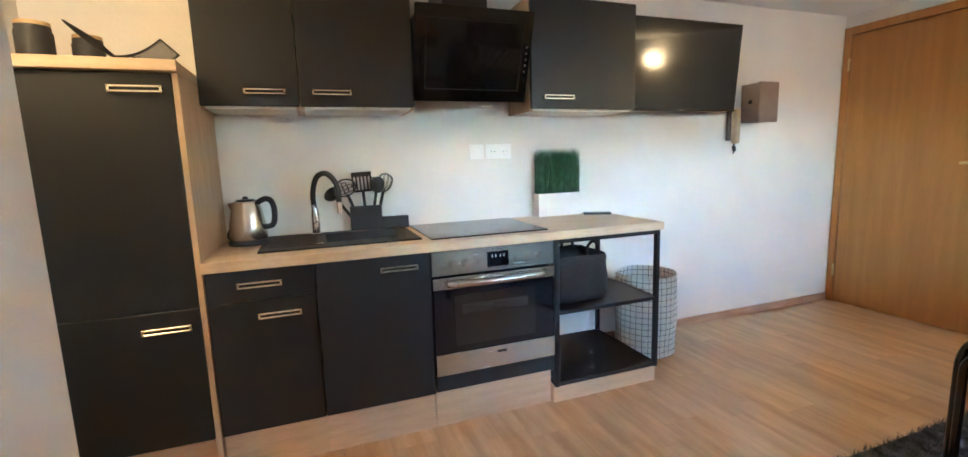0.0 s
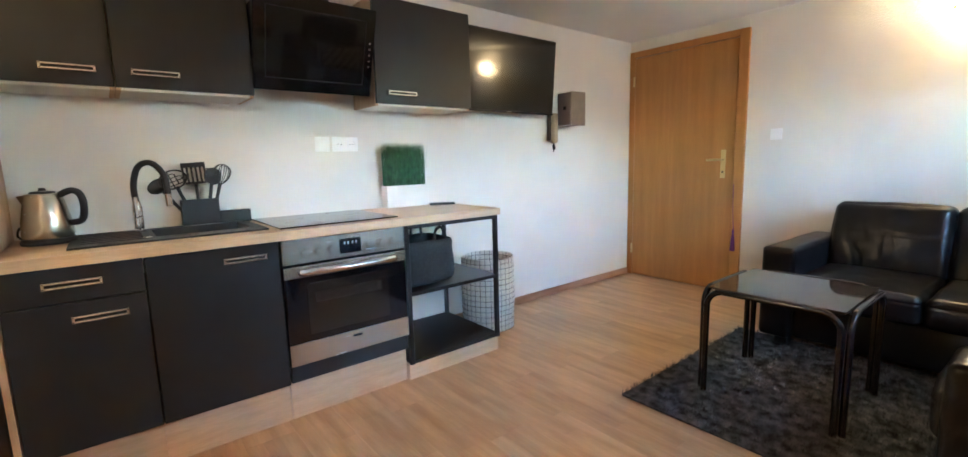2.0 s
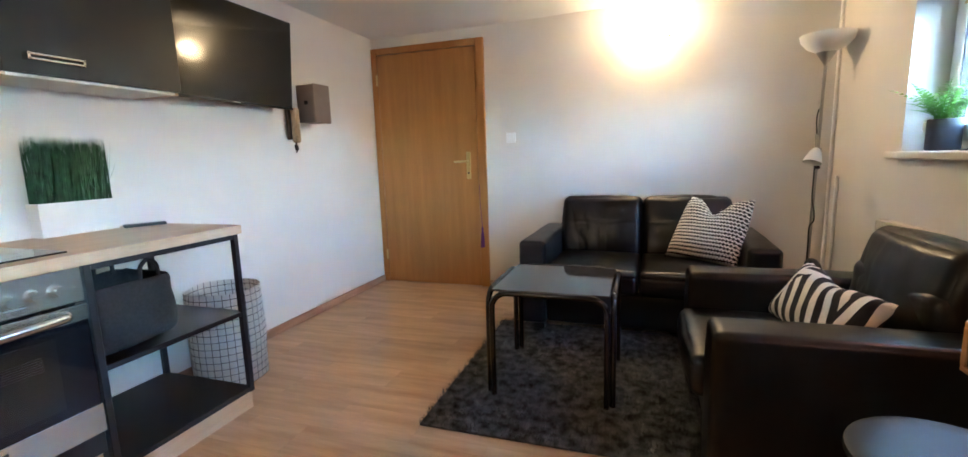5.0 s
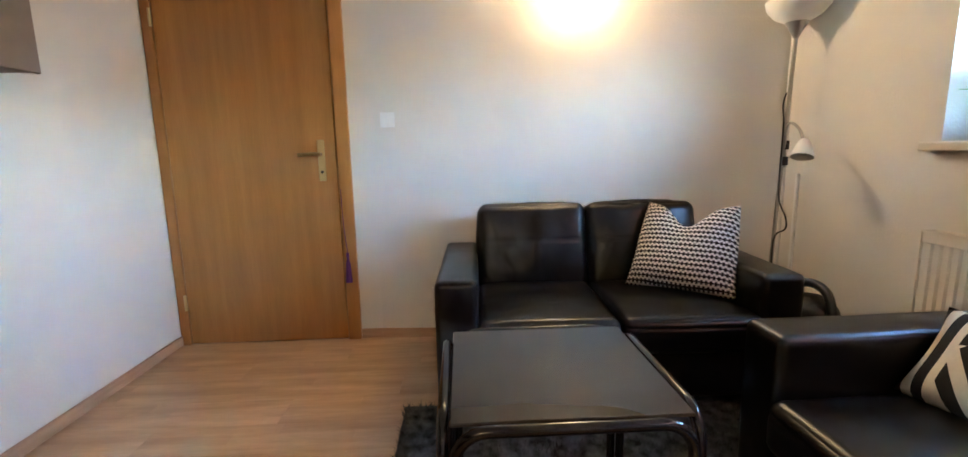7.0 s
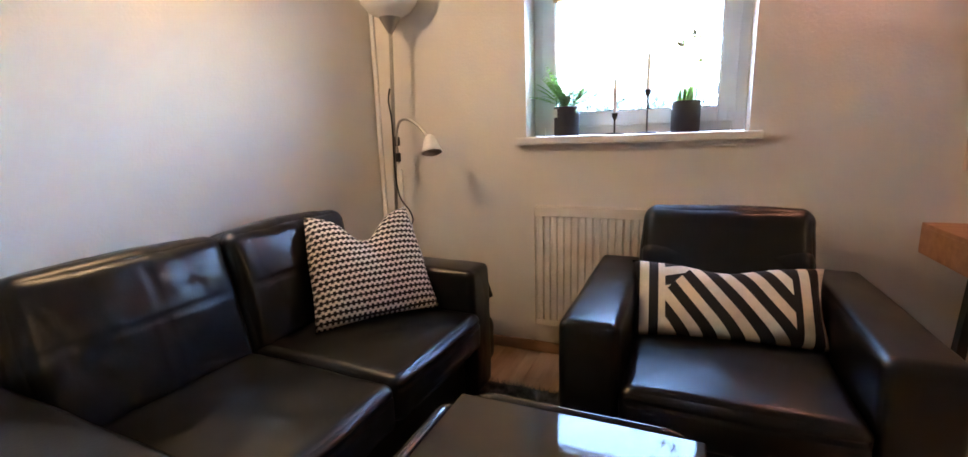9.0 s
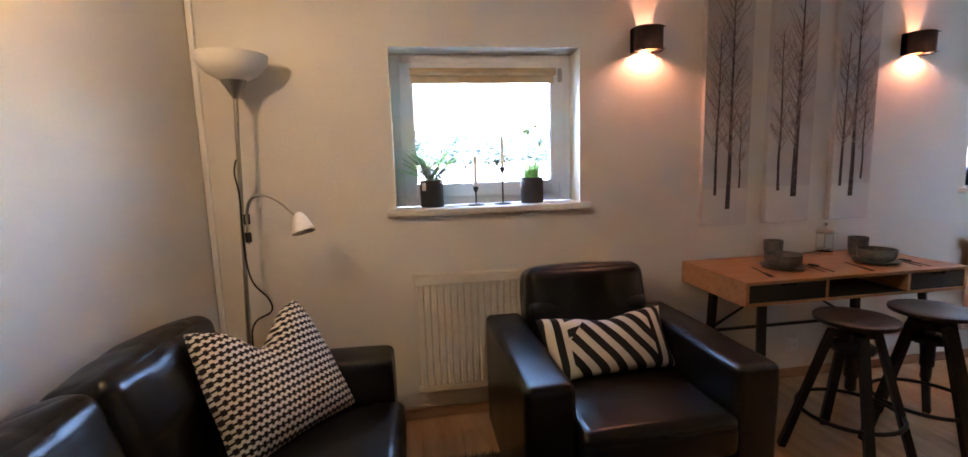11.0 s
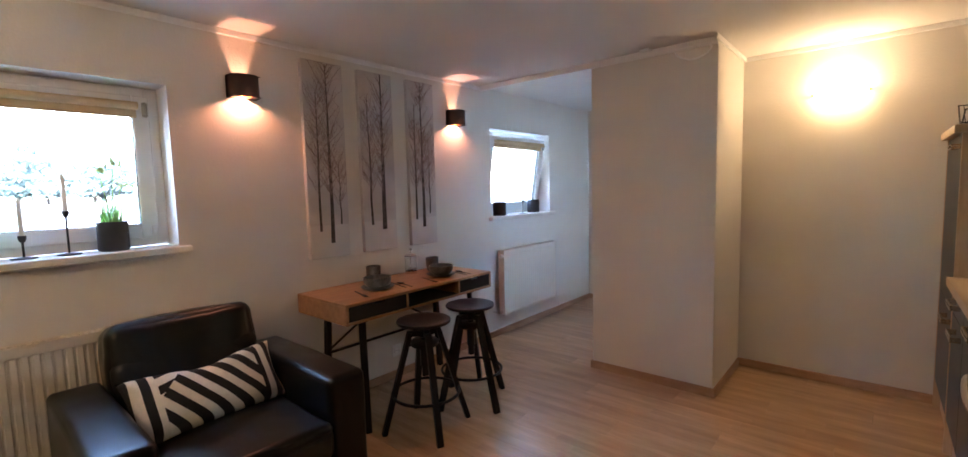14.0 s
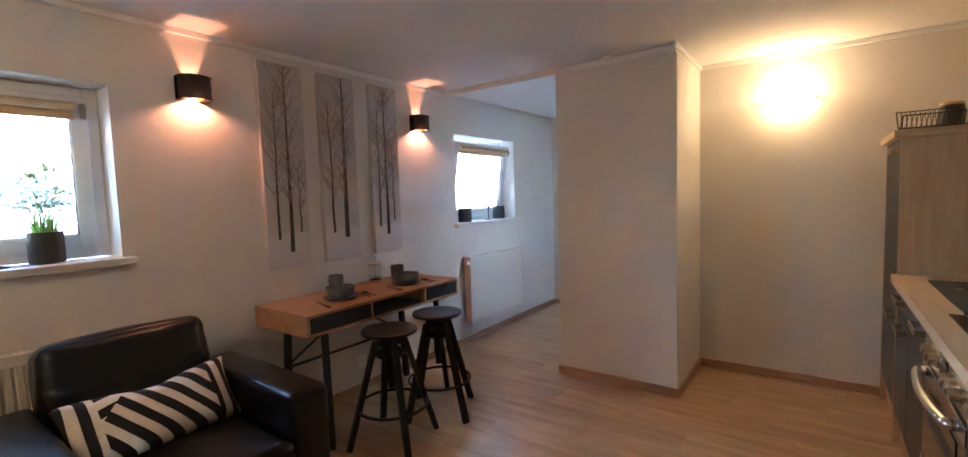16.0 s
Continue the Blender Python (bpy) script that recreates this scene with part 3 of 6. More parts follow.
FY = 1.515                                        # the fronts' face
fr = thing("fridge_cabinet", (-0.05, 1.8, 0), "tall anthracite fridge cabinet with oak side panel", "cabinet")
part("body", bx(-0.345, 0.235, FY + 0.02, YK - 0.003, 0.175, 1.535), INNER, fr)
part("side_panel", bx(0.236, 0.255, FY - 0.002, YK - 0.003, 0.0, 1.537, bev=0.001), OAKV, fr, "oak side panel")
part("side_panel", bx(-0.364, -0.345, FY - 0.002, YK - 0.003, 0.0, 1.537, bev=0.001), OAKV, fr, "oak side panel")
part("top_board", bx(-0.366, 0.259, FY - 0.03, YK - 0.003, 1.538, 1.576, bev=0.002), OAK, fr, "oak top board")
part("plinth", bx(-0.345, 0.235, FY + 0.03, FY + 0.048, 0.001, 0.174), OAK, fr, "oak plinth")
for z0, z1, hz in ((0.178, 0.7, 0.64), (0.705, 1.534, 1.478)):
    d = part("door", bx(-0.343, 0.233, FY, FY + 0.019, z0, z1, bev=0.0015), FRONT, fr)
    rail_handle("handle", d, 0.055, 0.21, FY, hz)

dr = thing("drawer_cabinet", (0.45, 1.8, 0), "anthracite base cabinet with a drawer over a door", "cabinet", "base cabinets")
part("body", bx(0.258, 0.64, FY + 0.02, YK - 0.003, 0.175, ZT - 0.04), INNER, dr)
part("plinth", bx(0.258, 0.64, FY + 0.03, FY + 0.048, 0.001, 0.174), OAK, dr, "oak plinth")
d = part("drawer_front", bx(0.26, 0.638, FY, FY + 0.019, 0.706, ZT - 0.043, bev=0.0015), FRONT, dr)
rail_handle("handle", d, 0.367, 0.522, FY, 0.772)
d = part("door", bx(0.26, 0.638, FY, FY + 0.019, 0.178, 0.701, bev=0.0015), FRONT, dr)
rail_handle("handle", d, 0.428, 0.583, FY, 0.648)

sk = thing("sink_cabinet", (0.87, 1.8, 0), "anthracite base cabinet with one door under the sink", "cabinet", "base cabinets")
part("body", bx(0.641, 1.108, FY + 0.02, YK - 0.003, 0.175, ZT - 0.2), INNER, sk)
part("plinth", bx(0.641, 1.108, FY + 0.03, FY + 0.048, 0.001, 0.174), OAK, sk, "oak plinth")
d = part("door", bx(0.643, 1.106, FY, FY + 0.019, 0.178, ZT - 0.043, bev=0.0015), FRONT, sk)
rail_handle("handle", d, 0.892, 1.05, FY, 0.774)

# worktop with a cut-out for the sink
SX0, SX1, SY0, SY1 = 0.435, 1.095, 1.6, 2.035
BX0, BX1, BY0, BY1 = 0.69, 1.055, 1.69, 1.985
bm = bmesh.new()
WT0 = 1.488
wo = ((0.258, WT0), (2.327, WT0), (2.327, YK - 0.003), (0.258, YK - 0.003))
wi = ((BX0, BY0), (BX1, BY0), (BX1, BY1), (BX0, BY1))
ring = [[bm.verts.new((x, y, z)) for x, y in c] for c in (wo, wi) for z in (ZT, ZT - 0.038)]
for k in range(4):
    n = (k + 1) % 4
    for a, b in ((0, 2), (1, 3), (0, 1), (2, 3)):
        bm.faces.new((ring[a][k], ring[a][n], ring[b][n], ring[b][k]))
wtop = tagged(part("worktop", bm, OAK), "oak laminate worktop across the base cabinets", "worktop")

sink = thing("sink", (0.765, 1.8, ZT), "black composite sink with drainer, set into the worktop", "sink")
bm = bmesh.new()
zr = ZT + 0.008
for a in ((SX0, BX0, SY0, SY1), (BX1, SX1, SY0, SY1), (BX0, BX1, SY0, BY0), (BX0, BX1, BY1, SY1)):
    box(bm, *a, ZT + 0.0005, zr)
for k in range(6):
    y = 1.68 + k * 0.055
    box(bm, 0.47, 0.66, y - 0.006, y + 0.006, zr, zr + 0.003)
part("rim", bm, GRAN, sink)
bm = bmesh.new()
dp = ZT - 0.17
for a in ((BX0, BX0 + 0.01, BY0, BY1, dp, zr), (BX1 - 0.01, BX1, BY0, BY1, dp, zr), (BX0 + 0.01, BX1 - 0.01, BY0, BY0 + 0.01, dp, zr), (BX0 + 0.01, BX1 - 0.01, BY1 - 0.01, BY1, dp, zr), (BX0, BX1, BY0, BY1, dp - 0.01, dp)):
    box(bm, *a)
part("basin", bm, GRAN, sink)
part("overflow_cap", cy((0.67, 1.66, zr + 0.0005), (0.67, 1.66, zr + 0.006), 0.016), CHROME, sink, "chrome knob")
part("overflow_cap", cy((1.075, 1.95, zr + 0.0005), (1.075, 1.95, zr + 0.005), 0.011), CHROME, sink, "chrome knob")

ft = thing("kitchen_tap", (0.66, 1.99, zr), "black flexible kitchen tap with chrome body", "tap")
fx, fy = 0.66, 1.955
part("body", lathe(bmesh.new(), [(0, 0), (0.024, 0), (0.024, 0.008), (0.019, 0.012), (0.019, 0.1), (0.015, 0.13), (0, 0.13)], (fx, fy, zr)), CHROME, ft, smooth=40)
part("hose", tube(bmesh.new(), curve([(fx, fy, zr + 0.12), (fx - 0.002, fy, zr + 0.2), (fx + 0.02, fy - 0.015, zr + 0.275), (fx + 0.065, fy - 0.04, zr + 0.292), (fx + 0.105, fy - 0.055, zr + 0.24), (fx + 0.112, fy - 0.06, zr + 0.155)], 8), 0.0125, 12), BLACK, ft, "black rubber hose", smooth=60)
part("spout", cy((fx + 0.112, fy - 0.06, zr + 0.158), (fx + 0.113, fy - 0.061, zr + 0.105), 0.014, 0.013), CHROME, ft, "chrome spout")
bm = cyl(bmesh.new(), (fx, fy, zr + 0.07), (fx, fy - 0.03, zr + 0.08), 0.014)
box(bm, fx - 0.012, fx + 0.004, fy - 0.045, fy - 0.028, zr + 0.06, zr + 0.15, 0.004)
part("lever", bm, CHROME, ft, "chrome lever")

ov = thing("oven", (1.405, 1.8, 0.15), "built-in steel oven with a dark glass door", "oven")
OX0, OX1 = 1.112, 1.698
part("body", bx(OX0 + 0.01, OX1 - 0.01, FY + 0.025, YK - 0.02, 0.18, ZT - 0.04), INNER, ov)
part("plinth", bx(OX0, OX1, FY + 0.03, FY + 0.048, 0.001, 0.174), OAK, ov, "oak plinth")
part("base_panel", bx(OX0, OX1, FY, FY + 0.02, 0.182, 0.256, bev=0.0015), FRONT, ov, "anthracite strip")
panel = part("control_panel", bx(OX0, OX1, FY - 0.012, FY + 0.02, 0.715, ZT - 0.041, bev=0.003), STEEL, ov, "steel control panel")
for x in (1.205, 1.265, 1.325, 1.508, 1.567, 1.626):
    bm = cyl(bmesh.new(), (x, FY - 0.012, 0.765), (x, FY - 0.016, 0.765), 0.023, seg=24)
    cyl(bm, (x, FY - 0.016, 0.765), (x, FY - 0.036, 0.765), 0.018, 0.015, seg=24)
    box(bm, x - 0.0025, x + 0.0025, FY - 0.038, FY - 0.034, 0.765, 0.781)
    part("knob", bm, STEEL, panel)
part("display", bx(1.365, 1.467, FY - 0.0145, FY - 0.0115, 0.735, 0.803), BGLASS, panel, "dark clock display")
bm = bmesh.new()
for x, w in ((1.385, 0.012), (1.402, 0.012), (1.424, 0.012), (1.441, 0.012)):
    box(bm, x, x + w * 0.5, FY - 0.0155, FY - 0.0146, 0.777, 0.789)
part("display_marks", bm, GREYM, panel)
od = part("oven_door", bx(OX0, OX1, FY - 0.012, FY + 0.018, 0.26, 0.708, bev=0.003), BGLASS, ov, "dark glass door")
part("top_rail", bx(OX0, OX1, FY - 0.016, FY - 0.0125, 0.655, 0.706, bev=0.001), STEEL, od, "steel strip")
part("bottom_rail", bx(OX0, OX1, FY - 0.016, FY - 0.0125, 0.262, 0.36, bev=0.001), STEEL, od, "steel strip")
part("maker_mark", bx(1.4, 1.445, FY - 0.0172, FY - 0.0162, 0.33, 0.34), BLACK, od)
part("window", bx(1.205, 1.6, FY - 0.0145, FY - 0.0122, 0.39, 0.625, bev=0.001), mat("smoked glass", (0.016, 0.012, 0.009), 0.1, var=0.05, spec=0.6), od, "smoked viewing glass")
bm = bmesh.new()
for k in range(7):
    box(bm, 1.24, 1.56, FY - 0.0155, FY - 0.0147, 0.535 + k * 0.007, 0.5365 + k * 0.007)
part("rack_bars", bm, mat("dim wire", (0.07, 0.055, 0.045), 0.35, 0.5), od)
bm = tube(bmesh.new(), curve([(1.19, FY - 0.016, 0.682), (1.2, FY - 0.04, 0.682), (1.405, FY - 0.058, 0.682), (1.61, FY - 0.04, 0.682), (1.62, FY - 0.016, 0.682)], 8), 0.016, 12)
part("handle", bm, STEEL, od, "curved steel handle", smooth=60)

hob = thing("hob", (1.415, 1.8, ZT), "flat black ceramic hob let into the worktop", "hob")
part("glass_plate", bx(1.128, 1.7, 1.555, 2.06, ZT + 0.001, ZT + 0.007, bev=0.002), BGLASS, hob)
for x, y, r in ((1.27, 1.68, 0.09), (1.56, 1.68, 0.075), (1.27, 1.93, 0.075), (1.56, 1.93, 0.09)):
    bm = lathe(bmesh.new(), [(r, 0), (r, 0.0006), (r - 0.002, 0.0006), (r - 0.002, 0)], (x, y, ZT + 0.0071), 40)
    part("zone_ring", bm, GREYM, hob)

# ---- wall cabinets ----


def wall_cabinet(x0, x1, ha, hb, label):
    c = thing("wall_cabinet", ((x0 + x1) / 2, 1.95, 1.455), label, "cabinet", "wall cabinets")
    y = 1.8
    part("bottom", bx(x0 + 0.017, x1 - 0.017, y + 0.022, YK - 0.003, 1.452, 1.468), WHITE, c, "white bottom panel")
    part("back", bx(x0 + 0.017, x1 - 0.017, YK - 0.02, YK - 0.003, 1.468, 2.0), INNER, c)
    part("top", bx(x0 + 0.017, x1 - 0.017, y + 0.022, YK - 0.003, 2.0, 2.015), WHITE, c)
    for a, b in ((x0, x0 + 0.017), (x1 - 0.017, x1)):
        part("side_panel", bx(a, b, y + 0.022, YK - 0.003, 1.452, 2.015, bev=0.001), OAKV, c, "oak side panel")
    d = part("door", bx(x0 + 0.001, x1 - 0.001, y, y + 0.02, 1.462, 2.015, bev=0.0015), FRONT, c)
    rail_handle("handle", d, ha, hb, y, 1.518)


wall_cabinet(0.258, 0.636, 0.425, 0.585, "anthracite wall cabinet with nickel bar handle")
wall_cabinet(0.638, 1.138, 0.69, 0.853, "anthracite wall cabinet beside the cooker hood")
wall_cabinet(1.742, 2.378, 1.8, 1.975, "anthracite wall cabinet with visible oak side")

hood = thing("cooker_hood", (1.415, 1.95, 1.495), "slanted black glass cooker hood", "hood")
bm = bmesh.new()
vs = [bm.verts.new(p) for p in ((1.133, 1.79, 1.49), (1.698, 1.79, 1.49), (1.698, 1.66, 1.885), (1.133, 1.66, 1.885), (1.133, 1.815, 1.495), (1.698, 1.815, 1.495), (1.698, 1.685, 1.893), (1.133, 1.685, 1.893))]
for f in ((0, 1, 2, 3), (7, 6, 5, 4), (0, 4, 5, 1), (1, 5, 6, 2), (2, 6, 7, 3), (3, 7, 4, 0)):
    bm.faces.new([vs[i] for i in f])
bmesh.ops.bevel(bm, geom=list(bm.edges), offset=0.003, segments=2, affect="EDGES")
glassf = part("front_glass", bm, BGLASS, hood)
lean = math.atan2(0.13, 0.395)
HM = Matrix.Translation((1.415, 1.725, 1.688)) @ Matrix.Rotation(lean, 4, "X")
bm = bmesh.new()
for a in ((-0.235, 0.235, 0.15, 0.154), (-0.235, 0.235, -0.154, -0.15), (-0.235, -0.231, -0.15, 0.15), (0.231, 0.235, -0.15, 0.15)):
    box(bm, a[0], a[1], -0.0035, 0.0, a[2], a[3])
bm.transform(HM)
part("panel_gap", bm, INNER, glassf, "matt black panel joint")
for k in range(5):
    bm = cyl(bmesh.new(), (0.258, -0.006, -0.06 + 0.028 * k), (0.258, 0.004, -0.06 + 0.028 * k), 0.0055, seg=14)
    bm.transform(HM)
    part("button", bm, CHROME, glassf, "small chrome button")
bm = bmesh.new()
vs = [bm.verts.new(p) for p in ((1.15, 1.82, 1.5), (1.68, 1.82, 1.5), (1.68, 1.7, 1.87), (1.15, 1.7, 1.87), (1.15, YK - 0.003, 1.55), (1.68, YK - 0.003, 1.55), (1.68, YK - 0.003, 1.87), (1.15, YK - 0.003, 1.87))]
for f in ((0, 1, 2, 3), (7, 6, 5, 4), (0, 4, 5, 1), (1, 5, 6, 2), (2, 6, 7, 3), (3, 7, 4, 0)):
    bm.faces.new([vs[i] for i in f])
part("body", bm, BLACK, hood)
part("chimney", bx(1.3, 1.53, 1.84, YK - 0.003, 1.872, H - 0.004, bev=0.003), BLACK, hood)
cord = tagged(part("power_cord", tube(bmesh.new(), curve([(1.6, YK - 0.012, 1.875), (1.6, YK - 0.02, 1.98), (1.66, YK - 0.04, 2.02), (1.71, YK - 0.02, 1.96), (1.735, YK - 0.012, 1.94)], 6), 0.004, 8), PLASTIC, smooth=60), "white power cord behind the hood", "cable")

# ---- metal rack at the counter's end ----
rk = thing("metal_rack", (2.01, 1.79, 0), "black metal shelf rack under the worktop's end", "rack")
RX0, RX1, RY0, RY1 = 1.704, 2.318, 1.502, 2.06
part("plinth", bx(RX0, RX1, RY0 + 0.02, RY1, 0.001, 0.088, bev=0.001), OAK, rk, "oak plinth")
for x in (RX0, RX1 - 0.024):
    for y in (RY0, RY1 - 0.024):
        part("post", bx(x, x + 0.024, y, y + 0.024, 0.089, ZT - 0.039, bev=0.002), METAL, rk)
part("shelf", bx(RX0 + 0.005, RX1 - 0.005, RY0 + 0.004, RY1 - 0.004, 0.09, 0.112, bev=0.002), METAL, rk)
part("shelf", bx(RX0 + 0.005, RX1 - 0.005, RY0 + 0.004, RY1 - 0.004, 0.455, 0.475, bev=0.002), METAL, rk)
for a in ((RX0 + 0.024, RX1 - 0.024, RY0 + 0.002, RY0 + 0.022), (RX0 + 0.024, RX1 - 0.024, RY1 - 0.022, RY1 - 0.002)):
    part("top_rail", bx(*a, ZT - 0.061, ZT - 0.039), METAL, rk)
for x in (RX0 + 0.002, RX1 - 0.022):
    part("top_rail", bx(x, x + 0.02, RY0 + 0.024, RY1 - 0.024, ZT - 0.061, ZT - 0.039), METAL, rk)

# ---- television, metal box and house telephone ----
tv = thing("television", (2.856, 1.985, 1.475), "flat black television fixed to the wall, switched off", "television", turn=pose(2.856, 1.985, 1.475, 4.4))
part("casing", bx(-0.456, 0.456, -0.004, 0.03, 0.0, 0.537, bev=0.004, seg=2), BLACK, tv)
part("screen", bx(-0.448, 0.448, -0.0075, -0.0045, 0.015, 0.529), SCREEN, tv, "dark glossy screen")
part("bottom_bezel", bx(-0.454, 0.454, -0.011, -0.0045, -0.001, 0.013, bev=0.002), mat("dark bezel", (0.04, 0.04, 0.042), 0.25, 0.4), tv, "shiny lower bezel")
part("maker_mark", bx(-0.026, 0.024, -0.0122, -0.0112, 0.004, 0.008), GREYM, tv)
part("wall_bracket", bx(-0.15, 0.15, 0.0305, 0.1, 0.15, 0.4, bev=0.004), BLACK, tv)

mb = thing("metal_box", (3.58, 2.03, 1.41), "taupe sheet metal box screwed to the wall", "box")
part("case", bx(3.499, 3.666, 1.961, YK - 0.002, 1.41, 1.664, bev=0.003), TAUPE, mb)
part("lid", bx(3.494, 3.671, 1.949, 1.96, 1.405, 1.669, bev=0.003), TAUPE, mb)
part("latch", bx(3.4905, 3.4985, 2.005, 2.03, 1.53, 1.555, bev=0.001), INNER, mb, "dark latch slot")

ph = thing("house_telephone", (3.42, 2.07, 1.28), "tan house telephone handset on the wall", "telephone")
part("base", bx(3.372, 3.442, 2.068, YK - 0.002, 1.29, 1.5, bev=0.006, seg=2), mat("dark brown plastic", (0.07, 0.05, 0.035), 0.5), ph, "dark brown back plate")
part("handset", pad(0.05, 0.045, 0.235, 0.016, (0, 0, 0), 8, m=Matrix.Translation((3.405, 2.045, 1.385))), TAN, ph, smooth=60)
part("cord", tube(bmesh.new(), curve([(3.405, 2.05, 1.275), (3.4, 2.05, 1.25), (3.41, 2.055, 1.22), (3.405, 2.06, 1.2)], 5), [0.006] * 5 + [0.013] * 6 + [0.005] * 5, 10), BLACK, ph, "black curled cord", smooth=60)


def wall_plate(name, m, label, kind, w=0.082, sockets=0):
    """A white wall plate; it faces -y before the pose m."""
    t = thing(name, (0, 0, 0), label, kind, turn=m)
    part("frame", bx(-w / 2, w / 2, -0.01, 0, -0.041, 0.041, bev=0.004, seg=2), PLASTIC, t)
    if sockets:
        for k in range(sockets):
            x = (k - (sockets - 1) / 2) * 0.071
            bm = lathe(bmesh.new(), [(0, 0.001), (0.019, 0.001), (0.021, 0.005), (0.026, 0.005), (0.026, 0.0)], (0, 0, 0), 24)
            bm.transform(Matrix.Translation((x, -0.01, 0)) @ Matrix.Rotation(radians(90), 4, "X"))
            s = part("socket", bm, PLASTIC, t, smooth=40)
            bm = bmesh.new()
            for dx in (-0.0095, 0.0095):
                cyl(bm, (x + dx, -0.0105, 0), (x + dx, -0.0114, 0), 0.0026, seg=10)
            part("pin_hole", bm, INNER, s)
    else:
        part("rocker", bx(-0.028, 0.028, -0.0145, -0.0105, -0.028, 0.028, bev=0.002), PLASTIC, t)
    return t


wall_plate("light_switch", pose(1.538, YK - 0.001, 1.256), "white light switch above the worktop", "switch", 0.085)
wall_plate("wall_socket", pose(1.672, YK - 0.001, 1.256), "white double socket above the worktop", "socket", 0.155, 2)
wall_plate("light_switch", pose(east(0.83) - 0.001, 0.83, 1.283, 0, 0, -90 - SKEW), "white light switch beside the door", "switch", 0.082)
wall_plate("wall_socket", pose(east(0.58) - 0.001, 0.575, 0.268, 0, 0, -90 - SKEW), "white socket low beside the sofa", "socket", 0.082, 1)
wall_plate("wall_socket", pose(1.265, YW + 0.001, 0.2, 0, 0, 180), "white socket low under the desk", "socket", 0.082, 1)

# ---- wall lamps ----


def opal_lamp(at, turn, label):
    """A half bowl of lit opal glass on a wall plate; it faces -y before the turn."""
    t = thing("wall_lamp", at, label, "lamp", "opal wall lamps", turn=Matrix.Translation(at) @ Matrix.Rotation(radians(turn), 4, "Z"))
    bm = bmesh.new()
    seg, rows = 20, 10
    out = []
    for j in range(rows + 1):
        f = j / rows
        r = 0.135 * math.sin(f * math.pi / 2) ** 0.7
        z = -0.085 * (1 - f ** 1.6) - 0.02
        out.append([bm.verts.new((max(r, 0.004) * math.cos(math.pi * i / seg), -0.012 - max(r, 0.004) * 0.72 * math.sin(math.pi * i / seg), z)) for i in range(seg + 1)])
    for a, b in zip(out, out[1:]):
        for i in range(seg):
            bm.faces.new((a[i], a[i + 1], b[i + 1], b[i]))
    bmesh.ops.solidify(bm, geom=bm.faces[:], thickness=0.004)
    part("shade", bm, LAMPW, t, "glowing opal glass half bowl", smooth=60)
    part("wall_plate", bx(-0.05, 0.05, -0.012, 0, -0.09, 0.03, bev=0.004), WHITE, t)
    for x in (-0.143, 0.143):
        part("clip", cy((x, -0.02, -0.025), (x, -0.006, -0.025), 0.008, seg=12), BRASS, t, "brass clip")
    part("finial", lathe(bmesh.new(), [(0, -0.126), (0.006, -0.12), (0.004, -0.108), (0.008, -0.1)], (0, -0.03, 0), 12), BRASS, t, "brass finial")
    return t


opal_lamp((east(LAMP_E[1]) - 0.001, LAMP_E[1], LAMP_E[2]), -90 - SKEW, "lit opal glass wall lamp above the sofa")
opal_lamp((XN + 0.001, LAMP_N[1], LAMP_N[2] - 0.0), 90, "lit opal glass wall lamp in the kitchen nook")


def sconce(x, z):
    t = thing("wall_sconce", (x, YW, z), "black up and down wall sconce with copper lining", "lamp", "black wall sconces", turn=Matrix.Translation((x, YW + 0.001, z)))
    w, d, h, k = 0.072, 0.105, 0.058, 12
    bm = bmesh.new()
    ring = [(-w, 0)] + [(-w * math.cos(math.pi * i / k), 0.035 + (d - 0.035) * math.sin(math.pi * i / k) ** 0.6) for i in range(k + 1)] + [(w, 0)]
    lo = [bm.verts.new((a, b, -h)) for a, b in ring]
    hi = [bm.verts.new((a, b, h)) for a, b in ring]
    for i in range(len(ring) - 1):
        bm.faces.new((lo[i], lo[i + 1], hi[i + 1], hi[i]))
    bmesh.ops.solidify(bm, geom=bm.faces[:], thickness=0.002)
    part("housing", bm, METAL, t, smooth=50)
    part("back_plate", bx(-w, w, 0.0, 0.004, -h + 0.002, h - 0.002), METAL, t)
    # flaps narrow both openings; the lower pair is added to shape the down beam
    for e, z in ((0.03, h - 0.006), (0.027, -h + 0.004)):
        for a, b in ((-w + 0.003, -e), (e, w - 0.003)):
            part("flap", bx(a, b, 0.005, d - 0.012, z, z + 0.002), METAL, t)
    part("lining", bx(-w + 0.004, w - 0.004, 0.005, 0.007, -h + 0.003, h - 0.008), COPPER, t, "copper lining")


for sx, sz in SCONCES:
    sconce(sx, sz)

# ---- sofa and armchair ----


